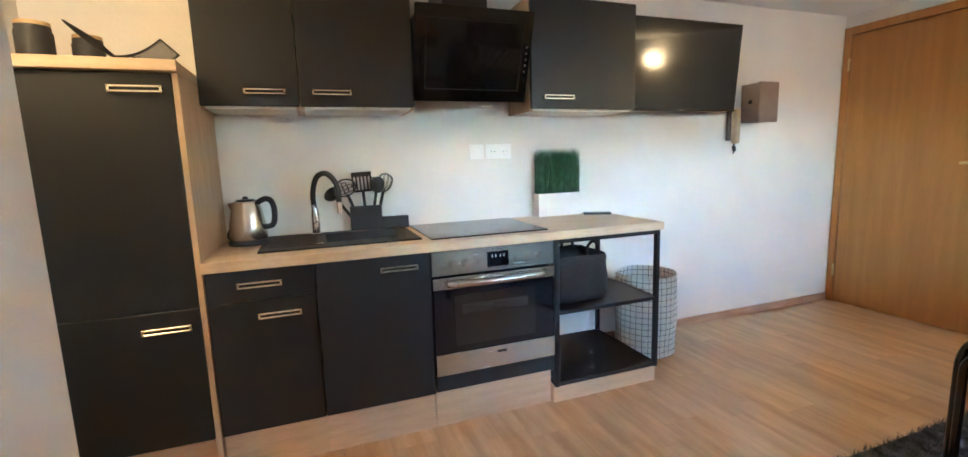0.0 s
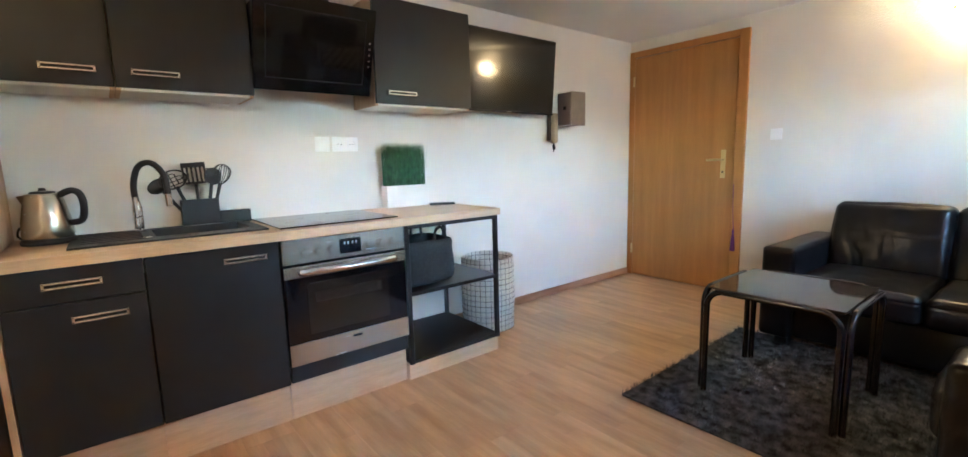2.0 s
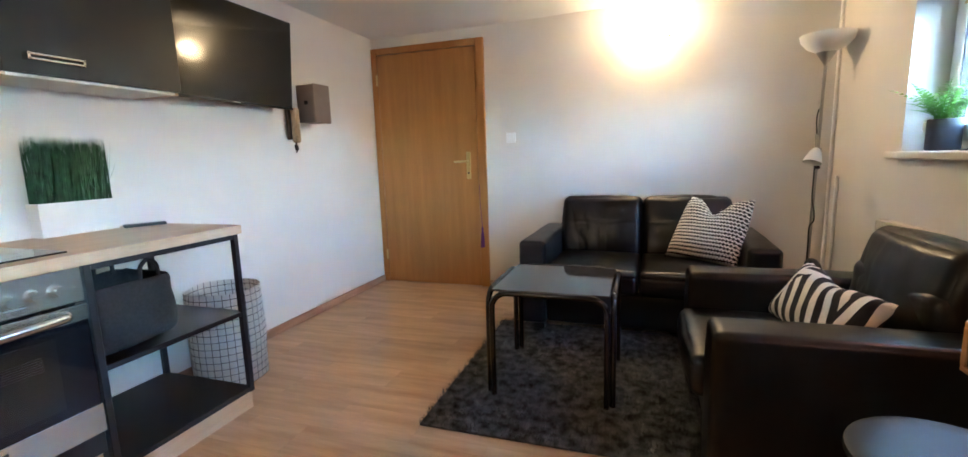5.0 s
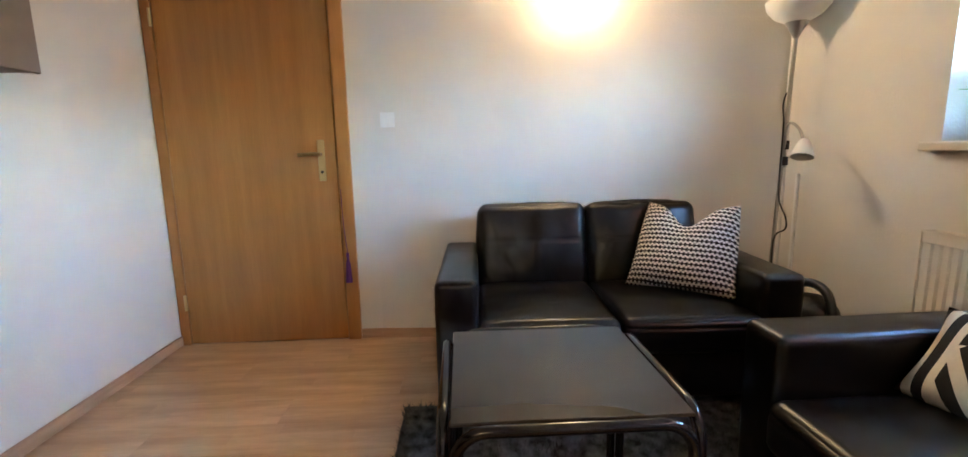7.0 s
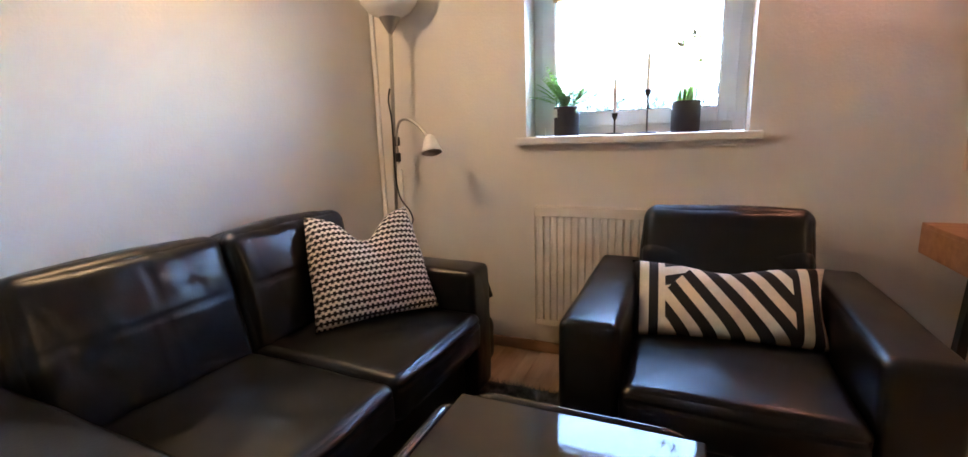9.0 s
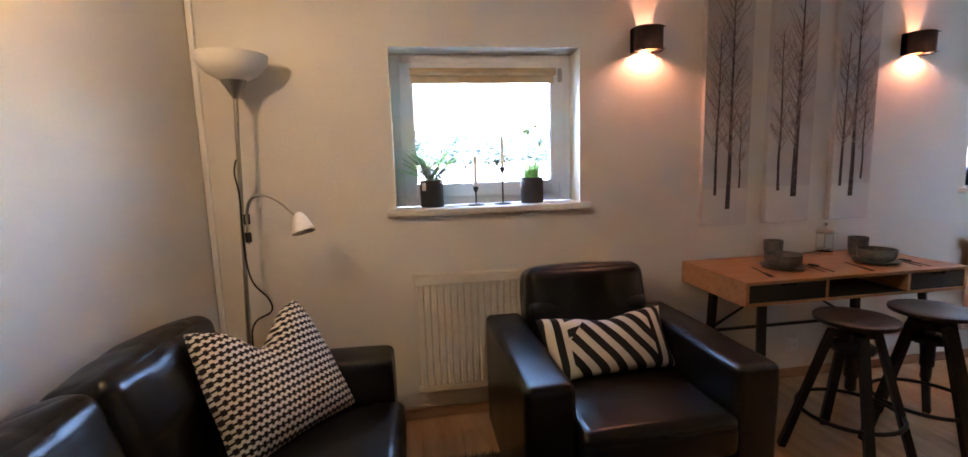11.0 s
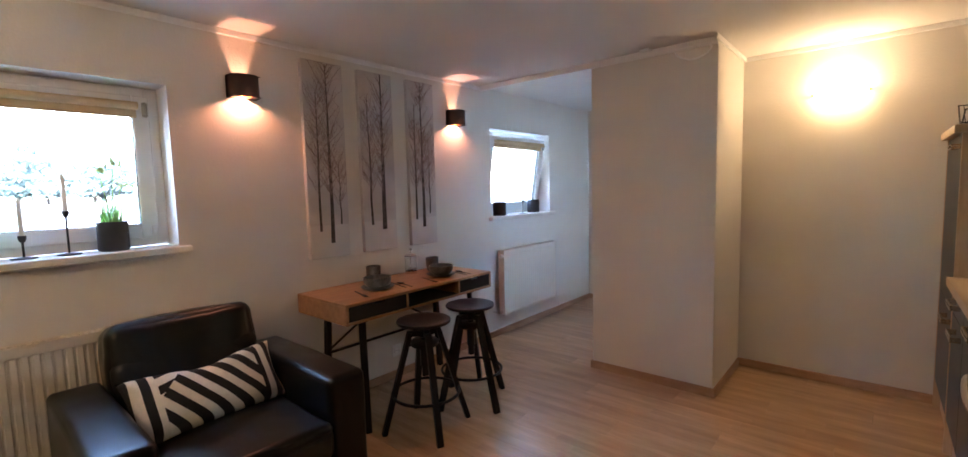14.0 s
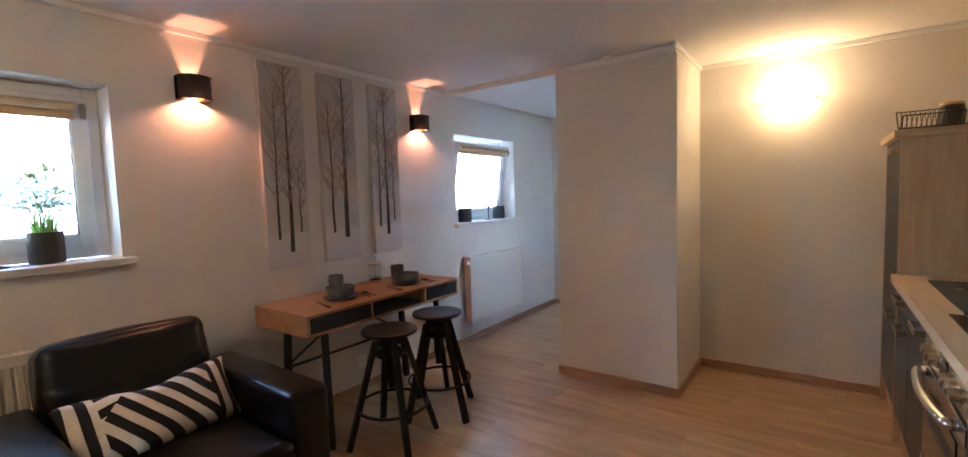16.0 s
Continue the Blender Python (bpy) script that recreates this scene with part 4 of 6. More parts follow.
def leather_seat(name, at, turn, inner, n, label, category, depth=0.94, back=0.0):
    """A boxy leather seat for n that faces -y before the turn: base, arms, seat and back cushions."""
    t = thing(name, at, label, category, turn=Matrix.Translation(at) @ Matrix.Rotation(radians(turn), 4, "Z"))
    aw, ah = 0.172, 0.595
    W = inner / 2
    part("base", pad(inner + 0.02, depth - 0.1, 0.24, 0.03, (0, 0.004, 0), 10, 1, 0.003, m=Matrix.Translation((0, 0.02 + depth / 2 - 0.45, 0.18))), LEATHER, t, smooth=180)
    for s in (-1, 1):
        part("arm", pad(aw, depth - 0.04, ah - 0.055, 0.026, (0.006, 0.006, 0.008), 30, 2 + s, 0.003, 5, Matrix.Translation((s * (W + aw / 2), depth / 2 - 0.44, 0.055 + (ah - 0.055) / 2)), 0.002), LEATHER, t, smooth=180)
    part("back_frame", pad(inner - 0.004, 0.2, 0.62, 0.05, (0, 0.004, 0.004), 24, 7, 0.005, m=Matrix.Translation((0, depth - 0.56, 0.39))), LEATHER, t, smooth=180)
    w = inner / n
    for k in range(n):
        x = -W + w * (k + 0.5)
        part("seat_cushion", pad(w - 0.006, 0.62 + back, 0.15, 0.035, (0.002, 0.012, 0.018), 40, 11 + k, 0.006, 6, Matrix.Translation((x, -0.15 + back / 2, 0.365)), 0.004, ((2, 0.038, 0.006, 0.006, 1, -1),)), LEATHER, t, smooth=180)
        bmx = Matrix.Translation((x, 0.235 + back, 0.597)) @ Matrix.Rotation(radians(-13), 4, "X")
        seams = ((0, 0.02, 0.0035, 0.006, 1, -1), (2, 0.03, 0.0035, 0.006, 1, -1)) if n > 1 else ()
        part("back_cushion", pad(w + 0.004, 0.2, 0.44, 0.05, (0.004, 0.03, 0.016), 60, 21 + k, 0.009, 5.5, bmx, 0.009 if n > 1 else 0.005, seams), LEATHER, t, smooth=180)
    for s in (-1, 1):
        for y in (-0.36, depth - 0.55):
            part("foot", bx(s * (W + 0.05) - 0.035, s * (W + 0.05) + 0.035, y - 0.035, y + 0.035, 0.012, 0.062, bev=0.004), BLACK, t, "short black foot")
    return t


RUGZ = 0.012
leather_seat("sofa", (3.97, -0.205, 0), -91.8, 1.124, 2, "black leather two-seat sofa against the wall", "sofa", 0.89)
leather_seat("armchair", (2.648, -0.825, 0), 180, 0.57, 1, "black leather armchair in front of the radiator", "armchair", 0.83, 0.045)


def cushion(name, m, w, h, thick, material, label, dip=0.0, seed=1, taper=0.0):
    """A stuffed cushion in its own x-y plane, with pulled corners and a dent in the upper edge."""
    t = thing(name, (0, 0, 0), label, "cushion", turn=m)
    bm = bmesh.new()
    n = 26
    grid = {}
    for side in (1, -1):
        for i in range(n + 1):
            for j in range(n + 1):
                u, v = 2 * i / n - 1, 2 * j / n - 1
                if side < 0 and (i in (0, n) or j in (0, n)):
                    grid[side, i, j] = grid[1, i, j]
                    continue
                x, y = u * w / 2 * (1 - 0.07 * (1 - v * v)), v * h / 2 * (1 - 0.07 * (1 - u * u))
                x *= 1 - taper * max(0, v) ** 1.5
                if v > 0:
                    y -= dip * v * v * math.exp(-(u / 0.42) ** 2)
                z = side * thick / 2 * ((1 - u ** 4) * (1 - v ** 4)) ** 0.55
                z += 0.006 * noise.noise(Vector((x * 11 + seed, y * 11, side))) * (1 - abs(u * v))
                if v > 0:
                    z -= 0.5 * dip * v * math.exp(-(u / 0.3) ** 2) * (1 if side > 0 else 0.2)
                grid[side, i, j] = bm.verts.new((x, y, z))
    for side in (1, -1):
        for i in range(n):
            for j in range(n):
                q = (grid[side, i, j], grid[side, i + 1, j], grid[side, i + 1, j + 1], grid[side, i, j + 1])
                if len(set(q)) > 2:
                    bm.faces.new(q)
    part("cover", bm, material, t, smooth=180)
    return t


def facing(c, right, up):
    """A pose at c whose x runs along right and whose y runs along up."""
    x = Vector(right).normalized()
    z = x.cross(Vector(up)).normalized()
    y = z.cross(x)
    m = Matrix((x, y, z)).transposed().to_4x4()
    m.translation = c
    return m


cushion("throw_pillow", facing((3.905, -0.612, 0.64), (-0.61, -0.79, 0.0), (0.184, -0.146, 0.365)), 0.475, 0.45, 0.15, WOVEN, "black and white woven pillow on the sofa", 0.115, 3, 0.14)
cushion("lumbar_pillow", facing((2.652, -0.82, 0.552), (-0.55, -0.05, 0.0), (0, -0.14, 0.21)), 0.585, 0.265, 0.13, ZEBRA, "black and cream banded lumbar pillow on the armchair", 0.025, 5)

# ---- coffee table and rug ----
rug = thing("rug", (3.03, -0.15, 0.001), "dark grey shaggy rug under the coffee table", "rug")
RX, RY = (2.385, 3.7), (-0.98, 0.69)
part("backing", bx(RX[0], RX[1], RY[0], RY[1], 0.001, RUGZ, bev=0.003), RUGM, rug)
rng = random.Random(5)
verts, faces = [], []
for k in range(30000):
    x, y = rng.uniform(RX[0] - 0.006, RX[1] + 0.006), rng.uniform(RY[0] - 0.006, RY[1] + 0.006)
    a, l = rng.random() * 6.283, rng.uniform(0.012, 0.03)
    dx, dy, b = math.cos(a) * l * 0.8, math.sin(a) * l * 0.8, 0.0028
    i = len(verts)
    verts += [(x - dy / l * b - 3.03, y + dx / l * b + 0.15, 0.008), (x + dy / l * b - 3.03, y - dx / l * b + 0.15, 0.008), (x + dx - 3.03, y + dy + 0.15, 0.012 + rng.uniform(0.006, 0.022))]
    faces.append((i, i + 1, i + 2))
me = bpy.data.meshes.new("shag")
me.from_pydata(verts, [], faces)
me.materials.append(RUGM)
pile = tagged(new("shag", me), kind="stuff")
pile.parent = rug

tb = thing("coffee_table", (2.98, 0.19, 0), "black tubular coffee table with a dark glossy top", "table")
TX0, TX1, TY0, TY1, TZ = 2.7, 3.28, -0.105, 0.492, 0.527
part("tabletop", bx(TX0 + 0.03, TX1 - 0.03, TY0 + 0.03, TY1 - 0.03, TZ - 0.014, TZ - 0.004, bev=0.003), TTOP, tb, "dark bronze glossy top")
R = 0.075


def bow(p, q):
    """Two legs and the rail that joins them over rounded corners."""
    p, q = Vector(p), Vector(q)
    d = (q - p).normalized()
    z = TZ - 0.015
    pts = [p + Vector((0, 0, RUGZ)), p + Vector((0, 0, z - R))]
    pts += [p + d * (R - R * math.cos(a)) + Vector((0, 0, z - R + R * math.sin(a))) for a in [math.pi / 2 * i / 7 for i in range(1, 8)]]
    pts += [q - d * (R - R * math.sin(a)) + Vector((0, 0, z - R + R * math.cos(a))) for a in [math.pi / 2 * i / 7 for i in range(0, 8)]]
    pts += [q + Vector((0, 0, RUGZ))]
    return pts


o = 0.014
for i, (p, q) in enumerate((((TX0 + R * 0.5, TY0 + o), (TX1 - R * 0.5, TY0 + o)), ((TX0 + R * 0.5, TY1 - o), (TX1 - R * 0.5, TY1 - o)), ((TX0 + o, TY0 + R * 0.5), (TX0 + o, TY1 - R * 0.5)), ((TX1 - o, TY0 + R * 0.5), (TX1 - o, TY1 - R * 0.5)))):
    part("leg_frame", tube(bmesh.new(), bow((*p, 0), (*q, 0)), 0.014, 12), TUBE, tb, smooth=60)

# ---- radiators ----


def radiator(x0, x1, z0, z1, label, valve, deep=0.009):
    y0, y1 = YW + 0.035, YW + 0.1
    t = thing("radiator", ((x0 + x1) / 2, YW + 0.05, z0), label, "radiator", "radiators")
    n = round((x1 - x0 - 0.04) / 0.0333)
    bm = bmesh.new()
    pts = []
    p = (x1 - x0 - 0.04) / n
    for i in range(n):
        a = x0 + 0.02 + i * p
        pts += [(a, y1 - deep), (a + p * 0.18, y1 - deep), (a + p * 0.32, y1), (a + p * 0.86, y1), (a + p, y1 - deep)]
    pts = [(x0 + 0.004, y1 - deep)] + pts + [(x1 - 0.004, y1 - deep)]
    lo = [bm.verts.new((a, b, z0 + 0.035)) for a, b in pts]
    hi = [bm.verts.new((a, b, z1 - 0.045)) for a, b in pts]
    for i in range(len(pts) - 1):
        bm.faces.new((lo[i], lo[i + 1], hi[i + 1], hi[i]))
    part("front_panel", bm, RAD, t, smooth=25)
    for a, b in ((z0, z0 + 0.036), (z1 - 0.046, z1 - 0.006)):
        part("header", bx(x0 + 0.004, x1 - 0.004, y1 - 0.014, y1 - 0.002, a, b, bev=0.004, seg=2), RAD, t)
    part("rear_panel", bx(x0 + 0.004, x1 - 0.004, y0, y0 + 0.012, z0, z1 - 0.006, bev=0.003), RAD, t)
    for a, b in ((x0, x0 + 0.004), (x1 - 0.004, x1)):
        part("side_cover", bx(a, b, y0, y1, z0 + 0.01, z1, bev=0.001), RAD, t)
    bm = bmesh.new()
    m = int((x1 - x0) / 0.02)
    for i in range(m):
        x = x0 + 0.01 + i * (x1 - x0 - 0.02) / m
        box(bm, x, x + 0.01, y0 + 0.004, y1 - 0.004, z1 - 0.008, z1 - 0.004)
    box(bm, x0, x1, y0, y0 + 0.006, z1 - 0.008, z1)
    box(bm, x0, x1, y1 - 0.006, y1, z1 - 0.008, z1)
    part("top_grille", bm, RAD, t)
    for x in (x0 + 0.15, x1 - 0.15):
        part("wall_bracket", bx(x - 0.015, x + 0.015, YW + 0.001, y0, z0 + 0.05, z1 - 0.08), RAD, t)
    vx = x0 if valve < 0 else x1
    s = 1 if valve > 0 else -1
    part("valve_cap", cy((vx + s * 0.002, (y0 + y1) / 2 + 0.01, z1 - 0.05), (vx + s * 0.03, (y0 + y1) / 2 + 0.01, z1 - 0.05), 0.02, 0.016, seg=20), PLASTIC, t, "round white valve cap")
    bm = cyl(bmesh.new(), (vx + s * 0.002, (y0 + y1) / 2, z0 + 0.03), (vx + s * 0.05, (y0 + y1) / 2, z0 + 0.03), 0.012, seg=14)
    cyl(bm, (vx + s * 0.04, (y0 + y1) / 2, z0 + 0.03), (vx + s * 0.04, YW + 0.001, z0 + 0.03), 0.009, seg=12)
    part("pipe", bm, CHROME, t, "chrome pipe")
    return t


radiator(2.44, 3.44, 0.185, 0.778, "cream panel radiator under the window beside the sofa", -1)
radiator(-0.75, 0.112, 0.2, 0.785, "cream panel radiator under the far window", 1, 0.001)

# ---- desk and stools ----
dk = thing("desk", (1.38, -1.11, 0), "narrow oak desk with black drawers and black legs", "desk")
DX0, DX1, DYB, DYF, DZ0, DZ1 = 0.79, 1.978, YW + 0.008, -0.865, 0.636, 0.75
part("top", bx(DX0, DX1, DYB, DYF, DZ1 - 0.016, DZ1, bev=0.0015), DESKW, dk)
part("bottom", bx(DX0, DX1, DYB, DYF, DZ0, DZ0 + 0.014, bev=0.0015), DESKW, dk)
for a in (DX0, DX1 - 0.016):
    part("side", bx(a, a + 0.016, DYB, DYF, DZ0 + 0.014, DZ1 - 0.016), DESKW, dk)
part("back", bx(DX0 + 0.016, DX1 - 0.016, DYB, DYB + 0.012, DZ0 + 0.014, DZ1 - 0.016), DESKW, dk)
for x in (1.118, 1.56):
    part("divider", bx(x - 0.007, x + 0.007, DYB + 0.012, DYF - 0.002, DZ0 + 0.014, DZ1 - 0.016), DESKW, dk)
for a, b in ((DX0 + 0.018, 1.109), (1.569, DX1 - 0.018)):
    bm = bx(a, b, DYF - 0.016, DYF - 0.003, DZ0 + 0.016, DZ1 - 0.03)
    box(bm, a, (a + b) / 2 - 0.04, DYF - 0.016, DYF - 0.003, DZ1 - 0.03, DZ1 - 0.018)
    box(bm, (a + b) / 2 + 0.04, b, DYF - 0.016, DYF - 0.003, DZ1 - 0.03, DZ1 - 0.018)
    part("drawer_front", bm, INNER, dk, "black drawer front with finger notch")
    part("drawer_box", bx(a + 0.004, b - 0.004, DYB + 0.02, DYF - 0.018, DZ0 + 0.017, DZ1 - 0.045), INNER, dk)
part("open_tray", bx(1.126, 1.552, DYB + 0.013, DYF - 0.004, DZ0 + 0.0145, DZ0 + 0.0165), INNER, dk, "black lined shelf")
for x in (0.94, 1.83):
    bm = bmesh.new()
    box(bm, x - 0.02, x + 0.02, DYB + 0.04, DYF - 0.05, DZ0 - 0.022, DZ0 - 0.001, 0.003)
    part("leg_rail", bm, METAL, dk)
    for y, e in ((DYB + 0.07, 0.0), (DYF - 0.08, 0.055)):
        part("leg", bar(bmesh.new(), (x, y, DZ0 - 0.01), (x + (0.03 if x > 1.4 else -0.03), y + e, 0.0), 0.038, 0.03), METAL, dk)
for x0, x1 in ((1.845, 1.38), (0.925, 1.38)):
    part("brace", tube(bmesh.new(), [(x0, DYB + 0.05, 0.36), (x1, DYB + 0.05, DZ0 - 0.02)], 0.007, 8), METAL, dk)
part("floor_bar", bar(bmesh.new(), (0.92, DYB + 0.06, 0.36), (1.84, DYB + 0.06, 0.36), 0.014), METAL, dk)


def stool(x, y, turn, label):
    t = thing("stool", (x, y, 0), label, "stool", "stools at the desk", turn=Matrix.Translation((x, y, 0)) @ Matrix.Rotation(radians(turn), 4, "Z"))
    part("seat", lathe(bmesh.new(), [(0, 0.598), (0.13, 0.598), (0.148, 0.604), (0.152, 0.612), (0.15, 0.621), (0.14, 0.624), (0.1, 0.62), (0, 0.619)], seg=40), METAL, t, "round black seat", smooth=50)
    part("screw", lathe(bmesh.new(), [(0, 0.3), (0.02, 0.3), (0.02, 0.52), (0.028, 0.525), (0.028, 0.56), (0.05, 0.575), (0.06, 0.597), (0, 0.597)], seg=20), METAL, t, smooth=40)
    part("collar", lathe(bmesh.new(), [(0.02, 0.47), (0.075, 0.475), (0.08, 0.482), (0.08, 0.497), (0.072, 0.505), (0.02, 0.51)], seg=28), METAL, t, smooth=40)
    part("hub", lathe(bmesh.new(), [(0.02, 0.36), (0.026, 0.36), (0.026, 0.47), (0.02, 0.47)], seg=20), METAL, t, smooth=40)
    for k in range(4):
        a = math.pi / 4 + k * math.pi / 2
        c, s = math.cos(a), math.sin(a)
        part("leg", bar(bmesh.new(), (c * 0.082, s * 0.082, 0.555), (c * 0.245, s * 0.245, 0.0), 0.034, 0.026), METAL, t)
        part("leg_bracket", bar(bmesh.new(), (c * 0.02, s * 0.02, 0.545), (c * 0.095, s * 0.095, 0.55), 0.024, 0.03), METAL, t)
        part("spoke", bar(bmesh.new(), (c * 0.07, s * 0.07, 0.49), (c * 0.105, s * 0.105, 0.48), 0.02, 0.012), METAL, t)
    part("foot_ring", tube(bmesh.new(), [(0.188 * math.cos(a), 0.188 * math.sin(a), 0.205) for a in [2 * math.pi * i / 40 for i in range(40)]], 0.0085, 8, True), METAL, t, smooth=60)
    return t


stool(1.606, -0.683, 18, "black screw stool with foot ring before the desk")
stool(1.2, -0.7, 33, "black screw stool with foot ring before the desk")

# ---- pictures ----


def birch_canvas(x0, x1, seed, trunks, label):
    """A narrow canvas with bare trees printed on it, hung flat on the wall."""
    rng = random.Random(seed)
    z0, z1 = 0.938, 2.118
    y = YW + 0.032
    t = thing("canvas_picture", ((x0 + x1) / 2, YW + 0.016, z0), label, "picture", "birch canvases")
    part("canvas", bx(x0, x1, YW + 0.002, y, z0, z1, bev=0.003, seg=2), CANVAS, t)
    part("snow", bx(x0 + 0.003, x1 - 0.003, y + 0.0003, y + 0.001, z0 + 0.003, z0 + 0.2), SNOW, t, "pale snow ground")
    w = x1 - x0
    for fx, foot, top, r in trunks:
        bx0 = x1 - fx * w
        bm = bmesh.new()
        tw = bmesh.new()

        def limb(target, p, q, ra, rb, level):
            d = Vector((q[0] - p[0], 0, q[1] - p[1]))
            n = Vector((-d.z, 0, d.x)).normalized()
            k = 5
            prev = None
            for i in range(k + 1):
                f = i / k
                cx = p[0] + d.x * f + (rng.uniform(-1, 1) * 0.004 if 0 < i < k else 0)
                cz = p[1] + d.z * f
                cx = min(max(cx, x0 + 0.006), x1 - 0.006)
                cz = min(cz, z1 - 0.006)
                rr = ra + (rb - ra) * f
                cur = (target.verts.new((cx - n.x * rr, y + 0.0012 + 0.0002 * level, cz - n.z * rr)), target.verts.new((cx + n.x * rr, y + 0.0012 + 0.0002 * level, cz + n.z * rr)))
                if prev:
                    target.faces.new((prev[0], prev[1], cur[1], cur[0]))
                prev = cur

        zt = z0 + top * (z1 - z0)
        zf = z0 + foot * (z1 - z0)
        limb(bm, (bx0, zf), (bx0 + rng.uniform(-0.01, 0.01), zt), r, r * 0.22, 0)
        for k in range(int(66 * (top - foot))):
            f = rng.uniform(0.25, 0.99)
            s = rng.choice((-1, 1))
            l = rng.uniform(0.06, 0.24) * (1.1 - 0.4 * f)
            p = (bx0, zf + (zt - zf) * f)
            q = (p[0] + s * l * rng.uniform(0.2, 0.85), p[1] + l * rng.uniform(0.6, 1.1))
            limb(tw, p, q, r * 0.16 + 0.0006, 0.0005, 1)
            for j in range(4):
                g = rng.uniform(0.3, 1.0)
                a = (p[0] + (q[0] - p[0]) * g, p[1] + (q[1] - p[1]) * g)
                limb(tw, a, (a[0] + rng.choice((-1, 1)) * rng.uniform(0.01, 0.05), a[1] + rng.uniform(0.02, 0.07)), 0.0009, 0.0004, 2)
        trunk = part("printed_trunk", bm, BARK, t)
        part("printed_branching", tw, TWIG, trunk)


birch_canvas(1.618, 1.89, 1, ((0.28, 0.14, 0.85, 0.009), (0.56, 0.075, 0.99, 0.014), (0.8, 0.17, 0.5, 0.006)), "tall canvas print of two bare birches in snow")
birch_canvas(1.235, 1.505, 2, ((0.26, 0.15, 0.85, 0.0095), (0.62, 0.12, 1.0, 0.019)), "tall canvas print of a dark winter tree")
birch_canvas(0.847, 1.1, 3, ((0.22, 0.16, 0.86, 0.01), (0.5, 0.11, 1.0, 0.015), (0.74, 0.19, 0.66, 0.007)), "tall canvas print of three bare winter trees")

# ---- floor lamp ----
fl = thing("floor_lamp", (4.12, -1.2, 0), "grey uplighter floor lamp with a side reading spot", "lamp")
LX, LYY = 4.152, -1.232
part("foot", lathe(bmesh.new(), [(0, 0.001), (0.125, 0.001), (0.128, 0.01), (0.12, 0.022), (0.03, 0.032), (0.012, 0.04), (0, 0.04)], (LX + 0.06, LYY, 0), 36), GREYM, fl, smooth=40)
part("pole", cy((LX + 0.06, LYY, 0.03), (LX - 0.008, LYY, 1.62), 0.0095, seg=14), GREYM, fl, smooth=60)
part("cone", lathe(bmesh.new(), [(0.01, 0), (0.016, 0.012), (0.05, 0.072), (0.052, 0.076), (0, 0.076)], (LX - 0.008, LYY, 1.615), 28), GREYM, fl, "grey metal cone", smooth=40)
part("bowl_shade", lathe(bmesh.new(), [(0.048, 0), (0.1, 0.028), (0.134, 0.068), (0.142, 0.105), (0.139, 0.105), (0.13, 0.07), (0.097, 0.032), (0.045, 0.004)], (LX - 0.008, LYY, 1.688), 40), SHADE, fl, "white opal bowl", smooth=60)
part("gooseneck", tube(bmesh.new(), curve([(LX - 0.004, LYY, 0.99), (LX - 0.01, LYY + 0.012, 1.12), (LX - 0.04, LYY + 0.03, 1.19), (LX - 0.1, LYY + 0.05, 1.205), (LX - 0.17, LYY + 0.06, 1.17), (3.915, -1.15, 1.105)], 8), 0.0065, 10), GREYM, fl, "bent grey arm", smooth=60)
sm = Matrix.Translation((3.91, -1.148, 1.115)) @ Matrix.Rotation(radians(18), 4, "X") @ Matrix.Rotation(radians(16), 4, "Y")
bm = lathe(bmesh.new(), [(0.009, 0.012), (0.018, 0.006), (0.03, -0.015), (0.046, -0.068), (0.048, -0.078), (0.045, -0.078), (0.028, -0.018), (0.0, -0.005)], seg=28)
bm.transform(sm)
spot = part("spot_shade", bm, SHADE, fl, "white reading spot", smooth=50)
bm = lathe(bmesh.new(), [(0, -0.01), (0.014, -0.012), (0.018, -0.04), (0.02, -0.062), (0, -0.068)], seg=16)
bm.transform(sm)
part("bulb", bm, GREYM, spot, "reflector bulb", smooth=50)
for z in (1.02, 1.1):
    part("clip", cy((LX - 0.004, LYY, z - 0.022), (LX - 0.004, LYY, z + 0.022), 0.0135, seg=14), BLACK, fl, "black plastic clip")
part("cord", tube(bmesh.new(), curve([(LX + 0.012, LYY + 0.01, 1.36), (LX + 0.022, LYY + 0.015, 1.3), (LX + 0.012, LYY + 0.012, 1.2), (LX + 0.014, LYY + 0.01, 0.95), (LX - 0.01, LYY + 0.018, 0.82), (LX - 0.07, LYY + 0.02, 0.74), (LX - 0.075, LYY + 0.02, 0.68), (LX + 0.0, LYY + 0.018, 0.63), (LX + 0.02, LYY + 0.012, 0.5), (LX + 0.012, LYY + 0.01, 0.05)], 7), 0.004, 8), BLACK, fl, "black cord", smooth=60)
bag = thing("vacuum_cleaner", (3.75, -1.12, 0), "black rounded vacuum cleaner tucked behind the sofa arm", "vacuum")
part("body", pad(0.24, 0.2, 0.2, 0.09, (0.01, 0.01, 0.01), 10, 4, 0.0, m=Matrix.Translation((3.76, -1.125, 0.33)) @ Matrix.Rotation(radians(10), 4, "Y")), BLACK, bag, smooth=180)
part("base", pad(0.26, 0.21, 0.24, 0.05, (0, 0, 0), 8, 4, m=Matrix.Translation((3.76, -1.125, 0.122))), BLACK, bag, smooth=180)
